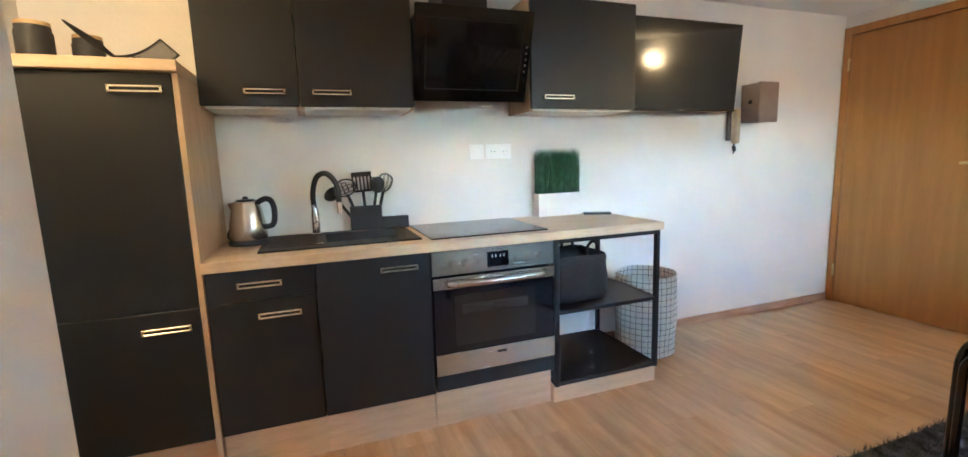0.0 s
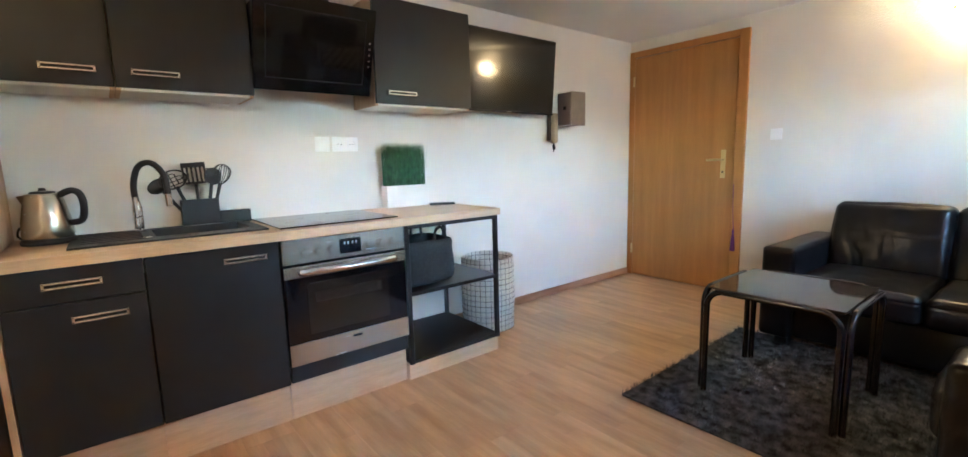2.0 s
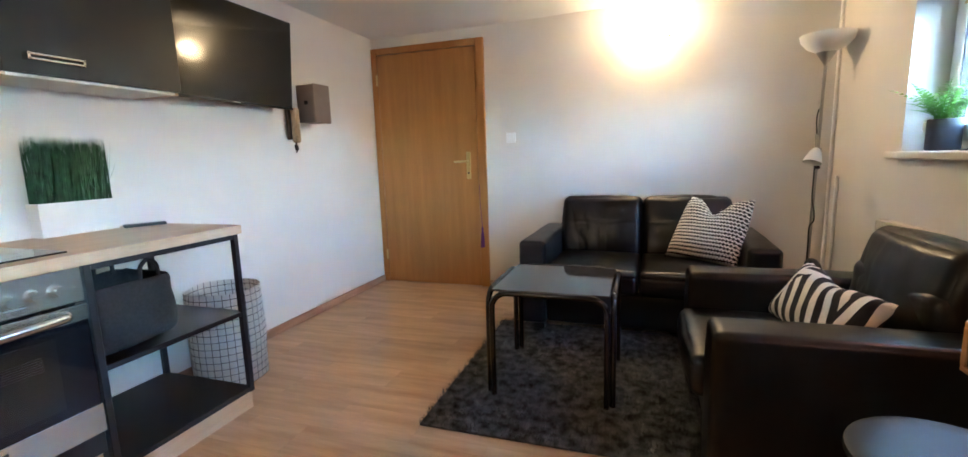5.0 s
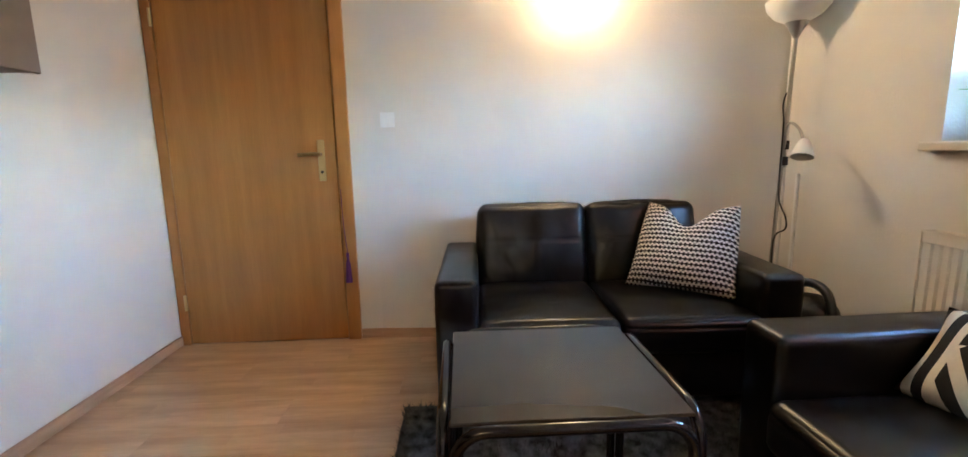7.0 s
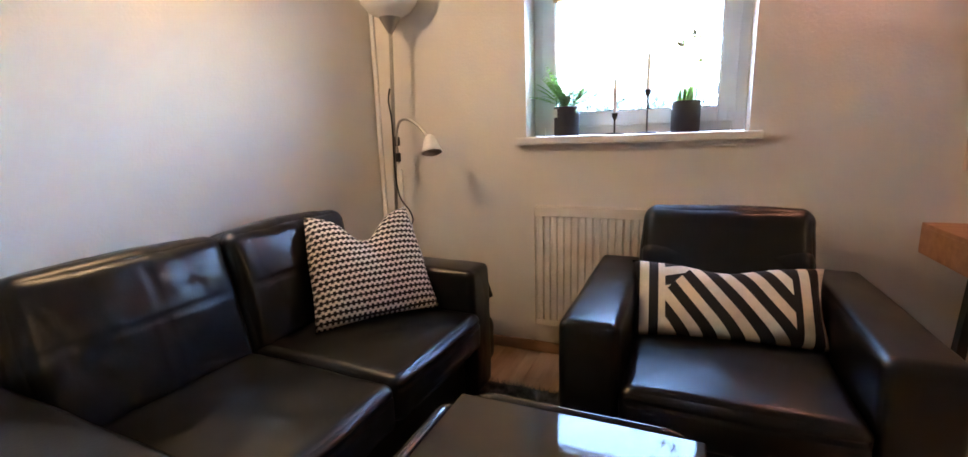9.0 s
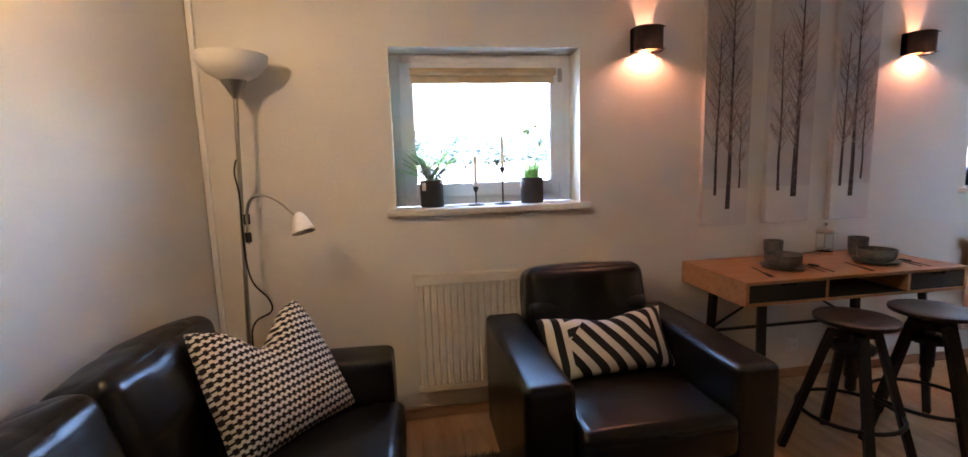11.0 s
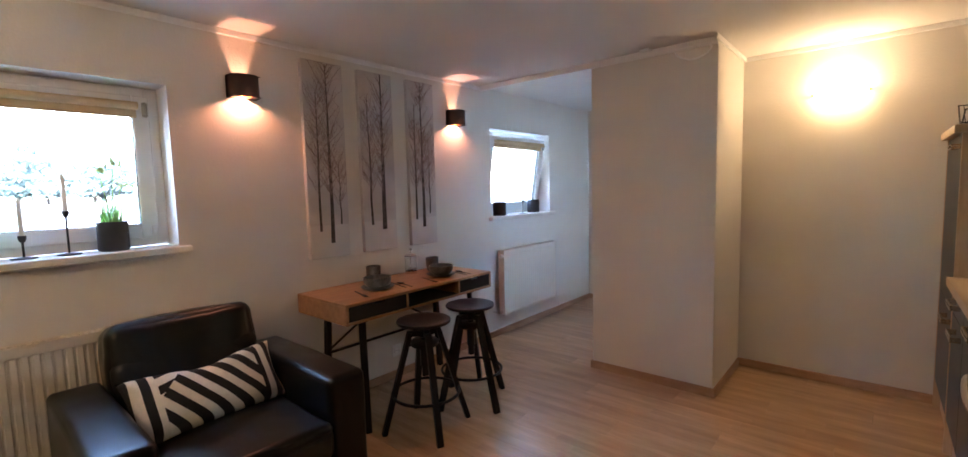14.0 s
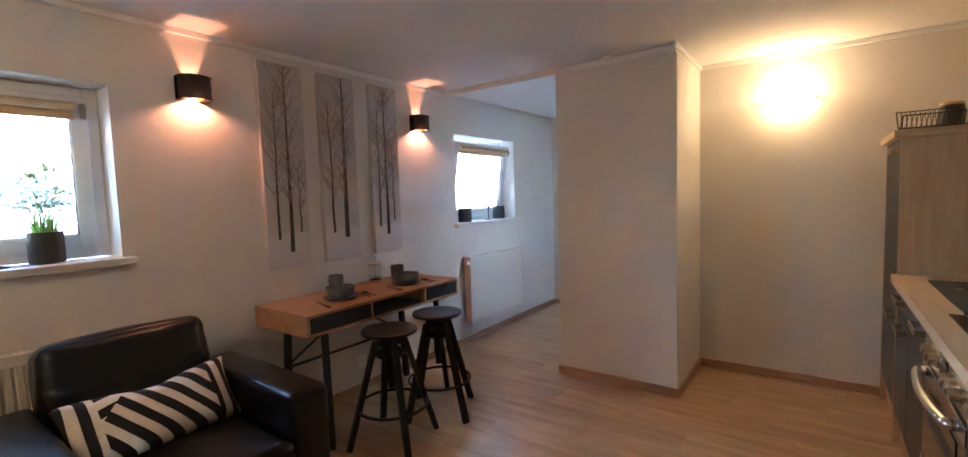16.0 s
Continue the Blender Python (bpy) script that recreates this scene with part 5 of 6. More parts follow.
part("hose", tube(bmesh.new(), curve([(3.87, -1.125, 0.34), (3.83, -1.125, 0.46), (3.74, -1.125, 0.49), (3.66, -1.125, 0.46), (3.62, -1.125, 0.36)], 8), 0.02, 12), BLACK, bag, "black ribbed hose", smooth=60)

# ---- things on the window sills ----


def flower_pot(x, y, z, r, h, label):
    t = thing("flower_pot", (x, y, z), label, "pot", "charcoal pots", turn=Matrix.Translation((x, y, z)))
    part("pot", lathe(bmesh.new(), [(0, 0.0), (r * 0.95, 0.0), (r, 0.006), (r, h), (r - 0.005, h), (r - 0.006, h - 0.02), (0, h - 0.02)], seg=32), POT, t, smooth=40)
    part("soil", lathe(bmesh.new(), [(0, h - 0.014), (r - 0.007, h - 0.016), (r - 0.007, h - 0.019)], seg=24), SOIL, t)
    return t


def blade(bm, p, d, length, width, droop):
    """A narrow leaf that bends over along d."""
    d = Vector(d)
    side = d.cross(Vector((0, 0, 1))).normalized() * width
    prev = None
    for i in range(6):
        f = i / 5
        c = Vector(p) + d * length * f - Vector((0, 0, droop * f * f * length))
        s = side * (1 - f) ** 0.7
        cur = (bm.verts.new(c - s), bm.verts.new(c + s))
        if prev:
            bm.faces.new((prev[0], prev[1], cur[1], cur[0]))
        prev = cur


ZS = 1.101
pf = flower_pot(3.322, YW - 0.075, ZS, 0.052, 0.118, "charcoal pot with a green fern on the sill")
rng = random.Random(2)
for k in range(46):
    a = rng.random() * 6.283
    up = rng.uniform(0.6, 2.2)
    d = Vector((math.cos(a), math.sin(a) * 0.8, up)).normalized()
    if d.y < -0.35:
        d.y = -0.2
    L = rng.uniform(0.17, 0.29)
    bm = bmesh.new()
    p0 = Vector((rng.uniform(-0.02, 0.02), rng.uniform(-0.02, 0.02), 0.1))
    for i in range(13):
        f = i / 12
        c = p0 + d * L * f - Vector((0, 0, 0.26 * f * f * L))
        for s in (-1, 1):
            n = Vector((-d.y, d.x, 0)).normalized() * s
            blade(bm, c, (n * 0.85 + d * 0.5).normalized(), 0.04 * math.sin(math.pi * (0.12 + 0.86 * f)), 0.006, 0.25)
    blade(bm, p0, d, L, 0.0018, 0.26)
    part("frond", bm, FERN, pf)
part("label_tag", bx(0.028, 0.045, 0.046, 0.0475, 0.075, 0.11), PLASTIC, pf, "small white tag")
pg = flower_pot(2.8, YW - 0.075, ZS, 0.052, 0.116, "charcoal pot with thin leaves and pale blooms on the sill")
for k in range(46):
    bm = bmesh.new()
    a = rng.random() * 6.283
    blade(bm, (rng.uniform(-0.03, 0.03), rng.uniform(-0.03, 0.03), 0.098), Vector((math.cos(a) * 0.3, math.sin(a) * 0.25, 1)).normalized(), rng.uniform(0.07, 0.15), 0.0045, 0.12)
    part("leaf", bm, FERN, pg)
for x, y, h in ((-0.02, 0.0, 0.25), (0.03, 0.01, 0.22), (-0.045, -0.005, 0.17)):
    st = part("stem", tube(bmesh.new(), curve([(0, 0, 0.1), (x * 0.5, y, 0.1 + h * 0.5), (x, y, 0.1 + h)], 4), 0.0016, 6), FERN, pg)
    bm = bmesh.new()
    for j in range(16):
        o = Vector((x, y, 0.1 + h)) + Vector((rng.gauss(0, 0.012), rng.gauss(0, 0.01), rng.gauss(0, 0.009)))
        bmesh.ops.create_icosphere(bm, subdivisions=1, radius=rng.uniform(0.0035, 0.006), matrix=Matrix.Translation(o))
    part("bloom", bm, BLOOM, st, "pale yellow flower head")

for p in (pf, pg):
    p.scale = (1.14, 1.14, 1.14)
    p.location.y += 0.008


def candle(x, z, stem, wax, label, y=YW - 0.06):
    t = thing("candlestick", (x, y, z), label, "candlestick", "black candlesticks", turn=Matrix.Translation((x, y, z)))
    part("foot", lathe(bmesh.new(), [(0, 0), (0.042, 0), (0.043, 0.004), (0.012, 0.008), (0, 0.008)], seg=28), METAL, t, smooth=40)
    part("stem", lathe(bmesh.new(), [(0.004, 0.006), (0.004, stem - 0.03), (0.009, stem - 0.024), (0.0135, stem - 0.012), (0.0135, stem), (0, stem)], seg=16), METAL, t, smooth=40)
    part("candle", lathe(bmesh.new(), [(0, stem + 0.0005), (0.0095, stem + 0.0005), (0.0075, stem + wax - 0.012), (0.002, stem + wax), (0, stem + wax)], seg=16), WAX, t, "white taper candle", smooth=50)
    return t


candle(3.098, ZS, 0.095, 0.155, "short black candlestick with a white candle")
candle(2.957, ZS, 0.19, 0.16, "tall black candlestick with a white candle")
ZS2 = 1.086
flower_pot(-0.03, YW - 0.05, ZS2, 0.06, 0.125, "charcoal pot on the far sill")
flower_pot(-0.575, YW - 0.05, ZS2, 0.06, 0.125, "charcoal pot on the far sill")
candle(-0.37, ZS2, 0.13, 0.16, "black candlestick with a white candle on the far sill", YW - 0.03)

# ---- place settings on the desk ----
DZ = 0.7505


def plate_set(x, y):
    t = thing("plate", (x, y, DZ), "blue-grey stoneware plate on the desk", "plate", "plates", turn=Matrix.Translation((x, y, DZ)))
    part("dish", lathe(bmesh.new(), [(0, 0), (0.065, 0), (0.068, 0.003), (0.096, 0.013), (0.101, 0.017), (0.098, 0.018), (0.07, 0.008), (0, 0.006)], seg=40), GREY, t, smooth=50)
    b = thing("bowl", (x, y, DZ + 0.007), "blue-grey stoneware bowl standing on a plate", "bowl", "bowls", turn=Matrix.Translation((x, y, DZ + 0.0068)))
    part("dish", lathe(bmesh.new(), [(0, 0), (0.044, 0), (0.05, 0.004), (0.074, 0.018), (0.082, 0.04), (0.083, 0.066), (0.079, 0.066), (0.077, 0.04), (0.066, 0.02), (0, 0.01)], seg=40), GREY, b, smooth=50)


def mug(x, y, turn):
    t = thing("mug", (x, y, DZ), "blue-grey stoneware mug on the desk", "mug", "mugs", turn=Matrix.Translation((x, y, DZ)) @ Matrix.Rotation(radians(turn), 4, "Z"))
    part("cup", lathe(bmesh.new(), [(0, 0), (0.032, 0), (0.038, 0.006), (0.046, 0.045), (0.047, 0.1), (0.043, 0.1), (0.042, 0.045), (0.032, 0.01), (0, 0.008)], seg=32), GREY, t, smooth=50)
    part("handle", tube(bmesh.new(), curve([(0.044, 0, 0.085), (0.068, 0, 0.084), (0.075, 0, 0.06), (0.063, 0, 0.04), (0.043, 0, 0.036)], 6), 0.006, 8), GREY, t, smooth=60)


def cutlery(name, x, y, turn, label):
    t = thing(name, (x, y, DZ), label, "cutlery", "cutlery", turn=Matrix.Translation((x, y, DZ)) @ Matrix.Rotation(radians(turn), 4, "Z"))
    part("shaft", bx(-0.004, 0.004, -0.1, 0.02, 0.0006, 0.0032, bev=0.001), METAL, t)
    if name == "fork":
        part("neck", bx(-0.011, 0.011, 0.0205, 0.05, 0.001, 0.003, bev=0.0008), METAL, t)
        for k in range(4):
            part("tine", bx(-0.0105 + k * 0.006, -0.0075 + k * 0.006, 0.0503, 0.095, 0.001, 0.0028), METAL, t)
    elif name == "knife":
        part("edge", bx(-0.002, 0.009, 0.0205, 0.11, 0.0008, 0.0022, bev=0.0006), METAL, t)
    else:
        part("scoop", pad(0.03, 0.046, 0.006, 0.003, n=6, m=Matrix.Translation((0, 0.043, 0.0042))), METAL, t, smooth=180)


for x, y, mx, my in ((1.622, -1.067, 1.49, -1.285), (1.112, -1.04, 1.012, -1.232)):
    plate_set(x, y)
    mug(mx, my, -150)
    cutlery("fork", x + 0.155, y + 0.05, -14, "black fork beside a plate")
    cutlery("knife", x - 0.135, y + 0.03, 168, "black knife beside a plate")
    cutlery("spoon", x - 0.17, y + 0.04, 170, "black spoon beside a plate")
fp = thing("french_press", (1.16, -1.296, DZ), "small glass coffee press with a steel frame", "coffee press", turn=Matrix.Translation((1.16, -1.296, DZ)))
part("jug", lathe(bmesh.new(), [(0, 0.006), (0.038, 0.006), (0.04, 0.01), (0.04, 0.12), (0.0385, 0.12), (0.0385, 0.011), (0, 0.009)], seg=28), CLEAR, fp, "clear glass jug", smooth=50)
part("base_ring", lathe(bmesh.new(), [(0.0, 0.0005), (0.042, 0.0005), (0.043, 0.018), (0.041, 0.018), (0.041, 0.005), (0, 0.004)], seg=28), CHROME, fp, "steel base", smooth=50)
part("plunger", lathe(bmesh.new(), [(0, 0.03), (0.037, 0.03), (0.037, 0.036), (0.002, 0.037), (0.002, 0.16), (0.011, 0.165), (0.011, 0.176), (0, 0.178)], seg=20), CHROME, fp, smooth=40)
part("lid", lathe(bmesh.new(), [(0, 0.121), (0.044, 0.121), (0.045, 0.128), (0.03, 0.138), (0, 0.14)], seg=28), GREYM, fp, "steel lid", smooth=40)
part("handle", tube(bmesh.new(), curve([(-0.042, 0, 0.11), (-0.075, 0, 0.105), (-0.08, 0, 0.07), (-0.07, 0, 0.03), (-0.042, 0, 0.02)], 6), 0.005, 8), CLEAR, fp, smooth=60)

# ---- things on the worktop ----
kt = thing("kettle", (0.372, 1.9, ZT), "brushed steel electric kettle with black handle", "kettle", turn=Matrix.Translation((0.375, 1.9, ZT)) @ Matrix.Rotation(radians(-12), 4, "Z"))
part("base", lathe(bmesh.new(), [(0, 0.0005), (0.083, 0.0005), (0.085, 0.012), (0.078, 0.022), (0, 0.022)], seg=36), BLACK, kt, smooth=40)
part("body", lathe(bmesh.new(), [(0, 0.0225), (0.074, 0.0225), (0.078, 0.035), (0.074, 0.09), (0.06, 0.165), (0.052, 0.19), (0.045, 0.193), (0, 0.193)], seg=40), STEEL, kt, smooth=40)
part("lid", lathe(bmesh.new(), [(0, 0.1935), (0.04, 0.1935), (0.036, 0.2), (0.012, 0.203), (0.01, 0.213), (0, 0.214)], seg=28), BLACK, kt, smooth=40)
part("handle", tube(bmesh.new(), curve([(0.05, 0, 0.185), (0.085, 0, 0.2), (0.11, 0, 0.185), (0.118, 0, 0.14), (0.108, 0, 0.085), (0.075, 0, 0.075)], 6), 0.0125, 12), BLACK, kt, "black plastic handle", smooth=60)
bm = bmesh.new()
vs = [bm.verts.new(p) for p in ((-0.04, -0.02, 0.19), (-0.04, 0.02, 0.19), (-0.078, 0, 0.184), (-0.058, -0.012, 0.145), (-0.058, 0.012, 0.145))]
for f in ((0, 2, 3), (2, 1, 4), (2, 4, 3), (0, 1, 2), (0, 3, 4, 1)):
    bm.faces.new([vs[i] for i in f])
part("spout", bm, STEEL, kt)
part("cord", tube(bmesh.new(), curve([(-0.07, 0.03, 0.008), (-0.1, 0.03, 0.03), (-0.1, 0.07, 0.06), (-0.08, 0.1, 0.02), (-0.05, 0.14, 0.006)], 6), 0.004, 8), BLACK, kt, "black cord", smooth=60)

uh = thing("utensil_holder", (0.9, 2.045, zr), "black utensil box with kitchen tools behind the sink", "utensil box")
bm = bmesh.new()
for a in ((0.83, 0.985, 2.025, 2.03), (0.83, 0.985, 2.078, 2.083), (0.83, 0.835, 2.03, 2.078), (0.98, 0.985, 2.03, 2.078)):
    box(bm, *a, ZT + 0.001, ZT + 0.125)
box(bm, 0.835, 0.98, 2.03, 2.078, ZT + 0.001, ZT + 0.01)
part("box", bm, BLACK, uh)
part("tray", bx(0.986, 1.125, 2.037, 2.083, ZT + 0.001, ZT + 0.062, bev=0.002), BLACK, uh)


def tool(name, x, tilt, label, head):
    m = Matrix.Translation((x, 2.053, ZT + 0.02)) @ Matrix.Rotation(radians(tilt), 4, "Y") @ Matrix.Diagonal((1.25, 1.1, 0.95, 1))
    t = thing(name, (0, 0, 0), label, "utensil", "kitchen tools", turn=m)
    part("shaft", bx(-0.006, 0.006, -0.003, 0.003, 0.0, 0.19, bev=0.002), BLACK, t)
    head(t)


def ladle_head(t):
    bm = lathe(bmesh.new(), [(0.0, -0.024), (0.02, -0.02), (0.034, -0.006), (0.037, 0.004), (0.034, 0.004), (0.018, -0.015), (0, -0.019)], seg=24)
    bm.transform(Matrix.Translation((0, -0.005, 0.222)) @ Matrix.Rotation(radians(60), 4, "X"))
    part("scoop", bm, BLACK, t, smooth=50)


def skimmer_head(t):
    bm = bmesh.new()
    for k in range(5):
        for j in range(5):
            x, z = (k - 2) * 0.018, (j - 2) * 0.018
            if x * x + z * z < 0.0016:
                box(bm, x - 0.009, x + 0.009, -0.002, 0.002, z + 0.225 - 0.009, z + 0.225 - 0.005)
                box(bm, x - 0.009, x - 0.005, -0.002, 0.002, z + 0.225 - 0.005, z + 0.225 + 0.009)
    tube(bm, [(0.044 * math.cos(a), 0, 0.227 + 0.044 * math.sin(a)) for a in [6.2832 * i / 28 for i in range(28)]], 0.004, 6, True)
    part("perforated_disc", bm, BLACK, t)


def turner_head(t):
    bm = bmesh.new()
    for k in range(6):
        x = -0.036 + k * 0.0144
        box(bm, x - 0.0035, x + 0.0035, -0.002, 0.002, 0.2, 0.27)
    box(bm, -0.04, 0.04, -0.002, 0.002, 0.27, 0.295, 0.001)
    box(bm, -0.034, 0.034, -0.002, 0.002, 0.188, 0.2, 0.001)
    part("slotted_blade", bm, BLACK, t)


def whisk_head(t):
    bm = bmesh.new()
    for k in range(5):
        a = math.pi * k / 5
        tube(bm, curve([(0, 0, 0.18), (math.cos(a) * 0.025, math.sin(a) * 0.02, 0.22), (math.cos(a) * 0.028, math.sin(a) * 0.024, 0.27), (0, 0, 0.292), (-math.cos(a) * 0.028, -math.sin(a) * 0.024, 0.27), (-math.cos(a) * 0.025, -math.sin(a) * 0.02, 0.22), (0, 0, 0.18)], 5), 0.0015, 6)
    part("wires", bm, BLACK, t, smooth=60)


def spaghetti_head(t):
    bm = lathe(bmesh.new(), [(0, 0), (0.024, 0.002), (0.03, 0.012), (0.027, 0.012), (0, 0.006)], seg=20)
    bm.transform(Matrix.Translation((0, 0.0, 0.225)) @ Matrix.Rotation(radians(80), 4, "X") @ Matrix.Diagonal((1, 1.5, 1, 1)))
    for k in range(6):
        z = 0.19 + 0.014 * k
        for s in (-1, 1):
            box(bm, s * 0.024 - 0.003, s * 0.024 + 0.003, -0.028, -0.004, z, z + 0.005)
    part("toothed_spoon", bm, BLACK, t, smooth=50)


tool("ladle", 0.87, -34, "black plastic ladle in the utensil box", ladle_head)
tool("skimmer", 0.885, -20, "black perforated skimmer in the utensil box", skimmer_head)
tool("spatula", 0.91, -3, "black slotted spatula in the utensil box", turner_head)
tool("spaghetti_spoon", 0.935, 10, "black toothed spaghetti spoon in the utensil box", spaghetti_head)
tool("whisk", 0.955, 15, "black wire whisk in the utensil box", whisk_head)

gp = thing("grass_planter", (2.01, 2.055, ZT), "white planter box with dense artificial grass", "planter")
bm = bmesh.new()
for a in ((1.885, 2.17, 2.018, 2.024), (1.885, 2.17, 2.086, 2.092), (1.885, 1.891, 2.024, 2.086), (2.164, 2.17, 2.024, 2.086)):
    box(bm, *a, ZT + 0.001, ZT + 0.135)
part("box", bm, WHITE, gp)
part("filling", bx(1.891, 2.164, 2.024, 2.086, ZT + 0.002, ZT + 0.122), SOIL, gp)
rng = random.Random(8)
bm = bmesh.new()
for k in range(1300):
    x, y = rng.uniform(1.894, 2.161), rng.uniform(2.026, 2.084)
    d = Vector((rng.gauss(0, 0.035), rng.gauss(-0.02, 0.06), 1)).normalized()
    blade(bm, (x, y, ZT + 0.12), d, rng.uniform(0.25, 0.285), 0.0021, 0.0)
for k in range(14):
    blade(bm, (rng.uniform(2.08, 2.14), rng.uniform(2.03, 2.08), ZT + 0.1), Vector((rng.uniform(0.15, 0.42), -0.05, 1)).normalized(), rng.uniform(0.16, 0.24), 0.0018, 0.1)
tagged(part("grass", bm, LEAF, gp), kind="stuff")
rm = thing("remote_control", (2.24, 1.93, ZT), "slim dark remote control lying on the worktop", "remote", turn=pose(2.235, 1.95, ZT + 0.0005, 0, 0, 62))
part("case", bx(-0.022, 0.022, -0.08, 0.08, 0, 0.014, bev=0.004, seg=2), mat("dark green-grey plastic", (0.03, 0.045, 0.045), 0.4), rm)
bm = bmesh.new()
for i in range(3):
    for j in range(6):
        box(bm, -0.014 + i * 0.011, -0.008 + i * 0.011, -0.05 + j * 0.018, -0.042 + j * 0.018, 0.0142, 0.0155)
part("keys", bm, GREYM, rm, "small grey keys")

fb = thing("felt_basket", (1.87, 1.72, 0.476), "soft black felt basket with loop handles", "basket")
bm = pad(0.35, 0.3, 0.255, 0.045, (0.012, 0.012, 0.0), 12, 9, 0.012, 7, Matrix.Translation((1.885, 1.715, 0.6045)))
top = [f for f in bm.faces if f.normal.z > 0.5 and f.calc_center_median().z > 0.71]
bmesh.ops.delete(bm, geom=top, context="FACES")
bmesh.ops.solidify(bm, geom=bm.faces[:], thickness=0.005)
part("bag", bm, FELT, fb, smooth=180)
for y in (1.585, 1.84):
    part("loop_handle", tube(bmesh.new(), curve([(1.93, y, 0.71), (1.935, y - 0.005, 0.765), (1.965, y - 0.006, 0.787), (1.995, y - 0.004, 0.76), (2.0, y, 0.71)], 6), 0.008, 8), FELT, fb, smooth=60)

lb = thing("laundry_basket", (2.5, 1.915, 0), "white canvas laundry basket with thin black checks", "basket", turn=Matrix.Translation((2.553, 1.895, 0.001)))
bm = bmesh.new()
seg = 48
rings = []
for j in range(15):
    z = 0.495 * j / 14
    ring = []
    for i in range(seg):
        a = 2 * math.pi * i / seg
        r = 0.176 + 0.008 * math.sin(j / 14 * 3.1) + 0.007 * noise.noise(Vector((math.cos(a) * 1.6, math.sin(a) * 1.6, z * 6)))
        ring.append(bm.verts.new((r * math.cos(a), r * math.sin(a), z + (0.012 * noise.noise(Vector((math.cos(a), math.sin(a), 3))) if j == 14 else 0))))
    rings.append(ring)
for a, b in zip(rings, rings[1:]):
    for i in range(seg):
        bm.faces.new((a[i], a[(i + 1) % seg], b[(i + 1) % seg], b[i]))
bm.faces.new(rings[0][::-1])
bmesh.ops.solidify(bm, geom=bm.faces[:], thickness=0.003)
part("cloth", bm, GRID, lb, smooth=60)
for a in (0.15, 3.3):
    c, s = math.cos(a), math.sin(a)
    part("handle_strap", tube(bmesh.new(), curve([(c * 0.182 - s * 0.03, s * 0.182 + c * 0.03, 0.44), (c * 0.203 - s * 0.03, s * 0.203 + c * 0.03, 0.42), (c * 0.206, s * 0.206, 0.38), (c * 0.203 + s * 0.03, s * 0.203 - c * 0.03, 0.42), (c * 0.182 + s * 0.03, s * 0.182 - c * 0.03, 0.44)], 5), 0.008, 8), GRID, lb, smooth=60)

# ---- on the fridge cabinet ----
for x, y, s in ((-0.222, 1.76, 1.0), (-0.115, 1.9, 0.95)):
    j = thing("storage_jar", (x, y, 1.5765), "matt black storage jar with a bamboo lid", "jar", "storage jars", turn=Matrix.Translation((x, y, 1.5765)))
    part("jar", lathe(bmesh.new(), [(0, 0), (0.05 * s, 0), (0.054 * s, 0.006), (0.054 * s, 0.125 * s), (0.05 * s, 0.133 * s), (0.05 * s, 0.146 * s), (0, 0.146 * s)], seg=32), POT, j, smooth=40)
    part("lid", lathe(bmesh.new(), [(0, 0.1465 * s), (0.049 * s, 0.1465 * s), (0.049 * s, 0.16 * s), (0, 0.16 * s)], seg=32), CORK, j, "pale bamboo lid", smooth=40)
wb = thing("wire_bowl", (0.085, 1.64, 1.5765), "black curved wire fruit bowl", "bowl")


def sag(u):
    return 1.585 + 0.105 * abs(u) ** 1.5 if u < 0 else 1.585 + 0.06 * u ** 2.0


for k in range(14):
    f = k / 13
    y = 1.52 + 0.24 * f
    pts = [(0.085 + 0.13 * u, y, sag(u)) for u in [-1 + 2 * i / 16 for i in range(17)]]
    part("wire", tube(bmesh.new(), pts, 0.0032 if k in (0, 13) else 0.0016, 6), METAL, wb, smooth=60)
for u in (-1, 1, -0.25, 0.3):
    part("cross_wire", tube(bmesh.new(), [(0.085 + 0.13 * u, 1.52, sag(u)), (0.085 + 0.13 * u, 1.76, sag(u))], 0.003, 6), METAL, wb, smooth=60)
part("foot_ring", bx(0.05, 0.12, 1.57, 1.71, 1.577, 1.583), METAL, wb)

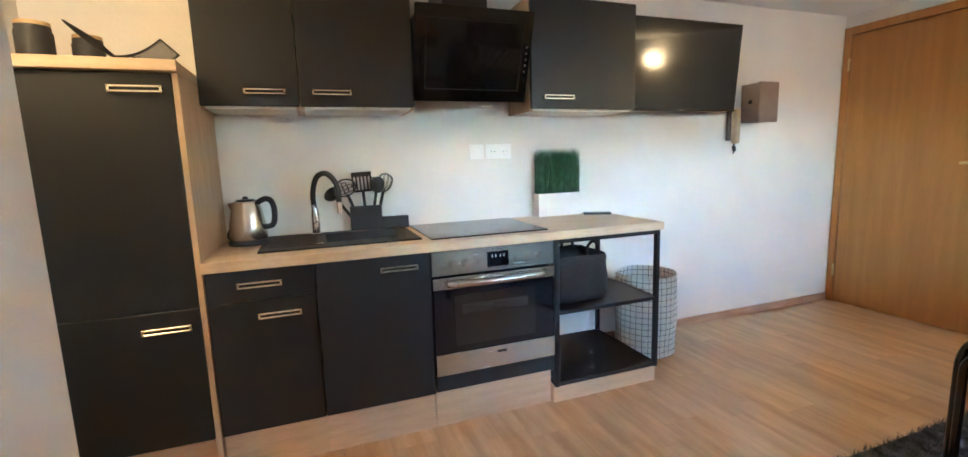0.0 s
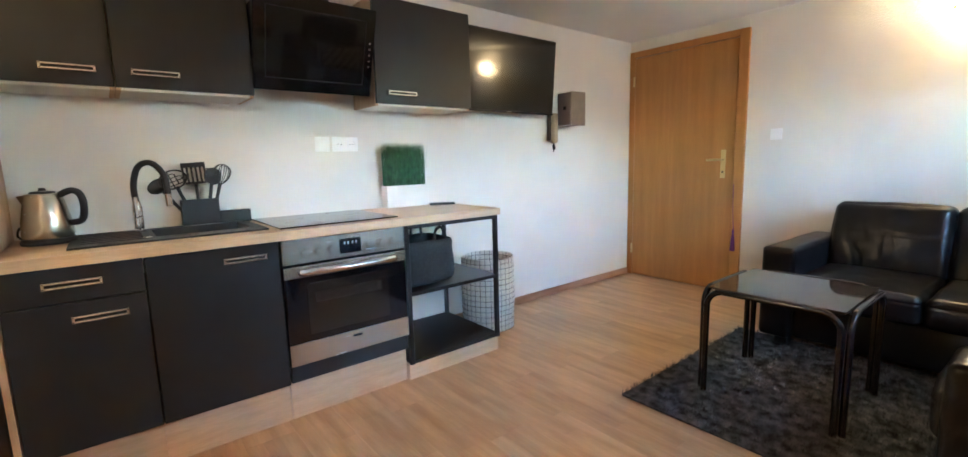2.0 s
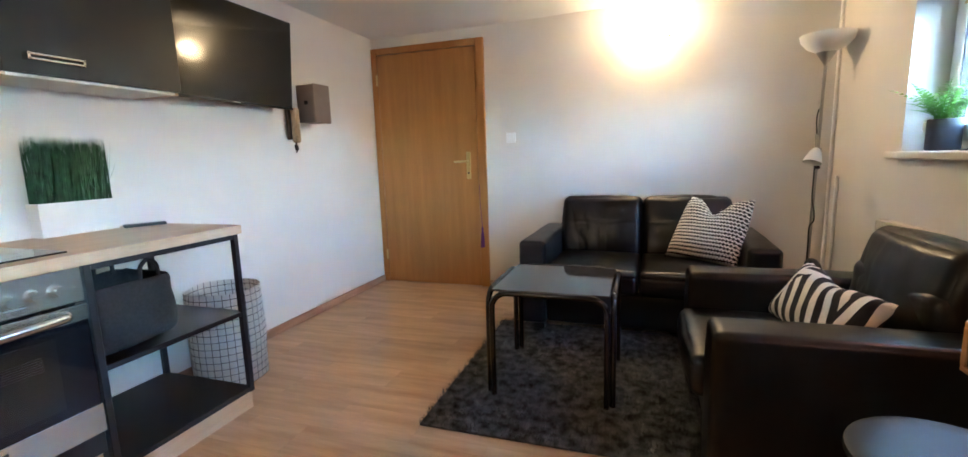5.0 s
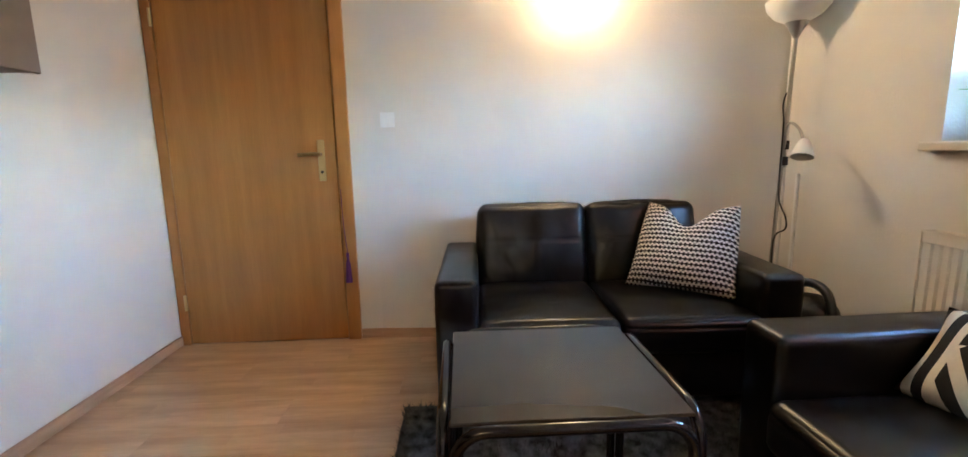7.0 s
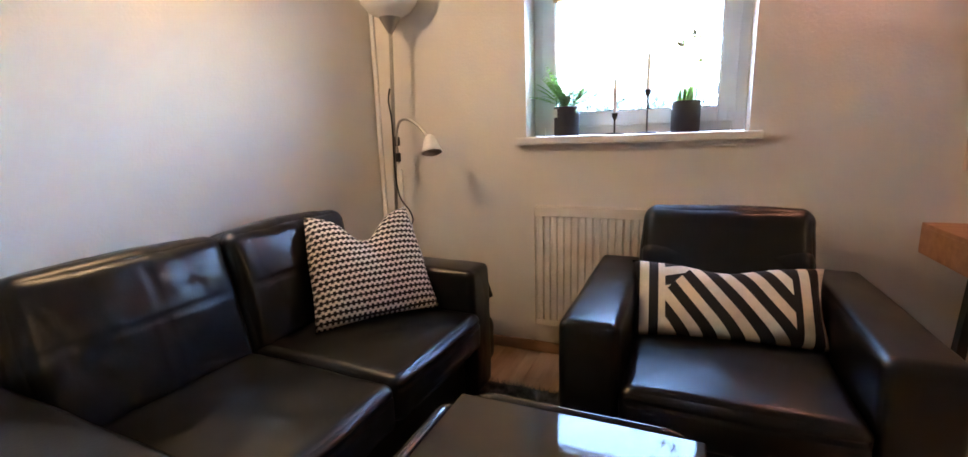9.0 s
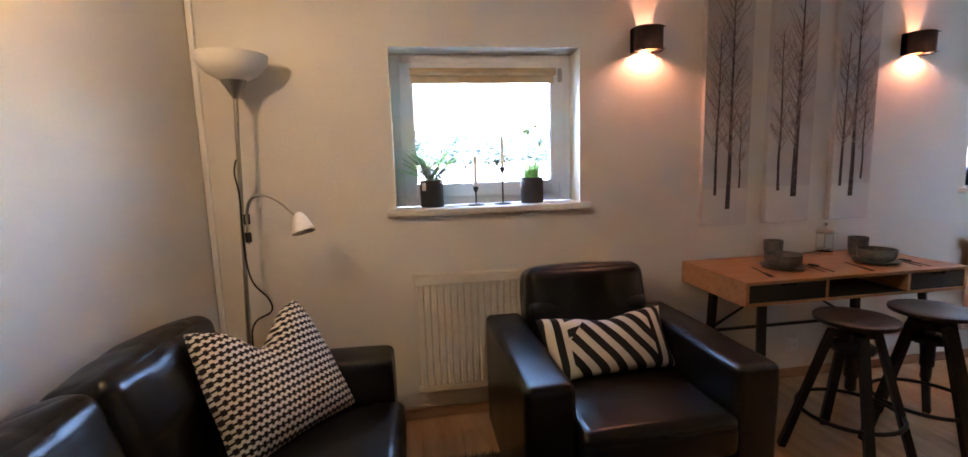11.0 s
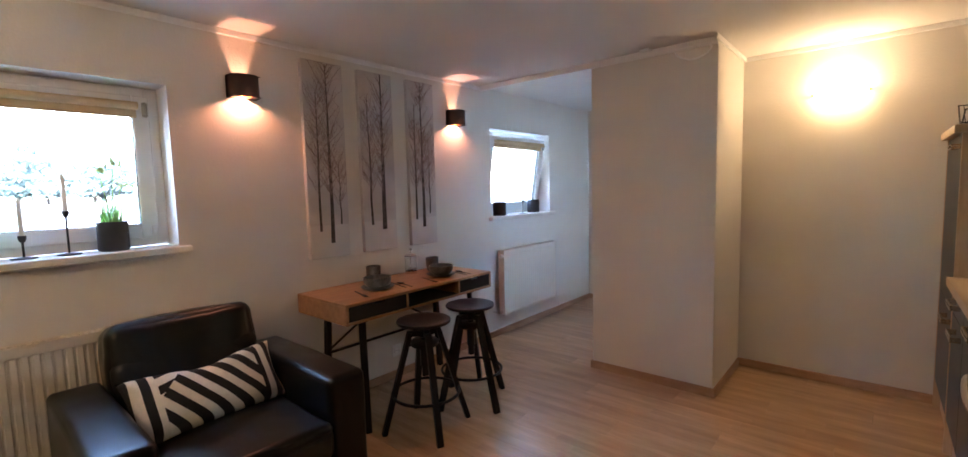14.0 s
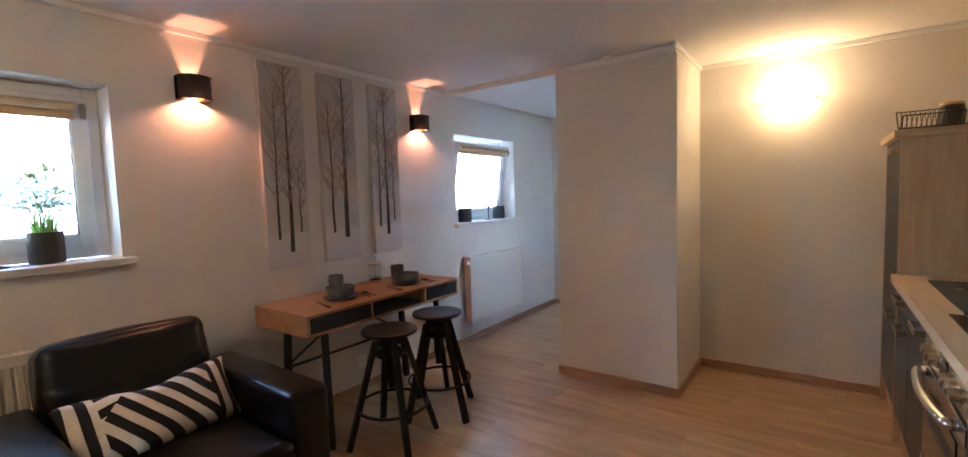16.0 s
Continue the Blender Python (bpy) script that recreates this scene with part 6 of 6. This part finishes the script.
# ---- door tassel, ceiling cable ----
ts = thing("tassel", (XD - 0.03, 1.09, 0.36), "purple tassel hanging on the door frame", "tassel")
part("cord", tube(bmesh.new(), curve([(XD - 0.024, 1.112, 0.9), (XD - 0.026, 1.108, 0.7), (XD - 0.028, 1.095, 0.54)], 5), 0.0022, 6), PURPLE, ts, smooth=60)
part("fringe", lathe(bmesh.new(), [(0, 0.54), (0.008, 0.535), (0.009, 0.51), (0.006, 0.505), (0.013, 0.47), (0.019, 0.36), (0, 0.358)], (XD - 0.04, 1.092, 0), 14), PURPLE, ts, smooth=60)
tagged(part("ceiling_cable", tube(bmesh.new(), curve([(PX + 0.03, 0.24, H - 0.04), (PX + 0.035, 0.27, H - 0.085), (PX + 0.04, 0.35, H - 0.115), (PX + 0.035, 0.43, H - 0.09), (PX + 0.03, 0.45, H - 0.05), (PX + 0.03, 0.38, H - 0.03), (PX + 0.03, 0.26, H - 0.03)], 8), 0.005, 8), PLASTIC, smooth=60), "loose white cable looped under the ceiling", "cable")
tagged(part("junction_box", bx(PX + 0.021, PX + 0.075, 0.04, 0.1, H - 0.014, H - 0.0005, bev=0.003), PLASTIC), "small white cable box on the ceiling", "cable box")

# ---- floor planks, three strips wide, along the room's short side ----
floor = new("floor")
tagged(floor, "pale oak strip laminate floor", "floor", kind="structure")
rng = random.Random(11)
PW, PL = 0.195, 1.285
kinds = []
for k in range(5):
    bm = bmesh.new()
    for s in range(3):
        cuts = sorted([0, PL] + [PL * (0.33 * i + rng.uniform(-0.14, 0.14)) for i in (1, 2)])
        for a, b in zip(cuts, cuts[1:]):
            box(bm, s * PW / 3 + 0.0002, (s + 1) * PW / 3 - 0.0002, a + 0.0003, b - 0.0003, -0.01, 0)
    me = bpy.data.meshes.new("plank")
    bm.to_mesh(me)
    bm.free()
    me.materials.append(FLOOR)
    kinds.append(me)
x, col = XF, 0
while x < XD + 0.01:
    y = YW - PL * ((col * 0.37) % 1)
    while y < YK:
        if not (x + PW < XN and y > PY1):
            ob = new("plank", kinds[rng.randrange(5)])
            ob.location = (x, y, 0)
            ob.parent = floor
        y += PL + 0.0006
    x += PW + 0.0006
    col += 1
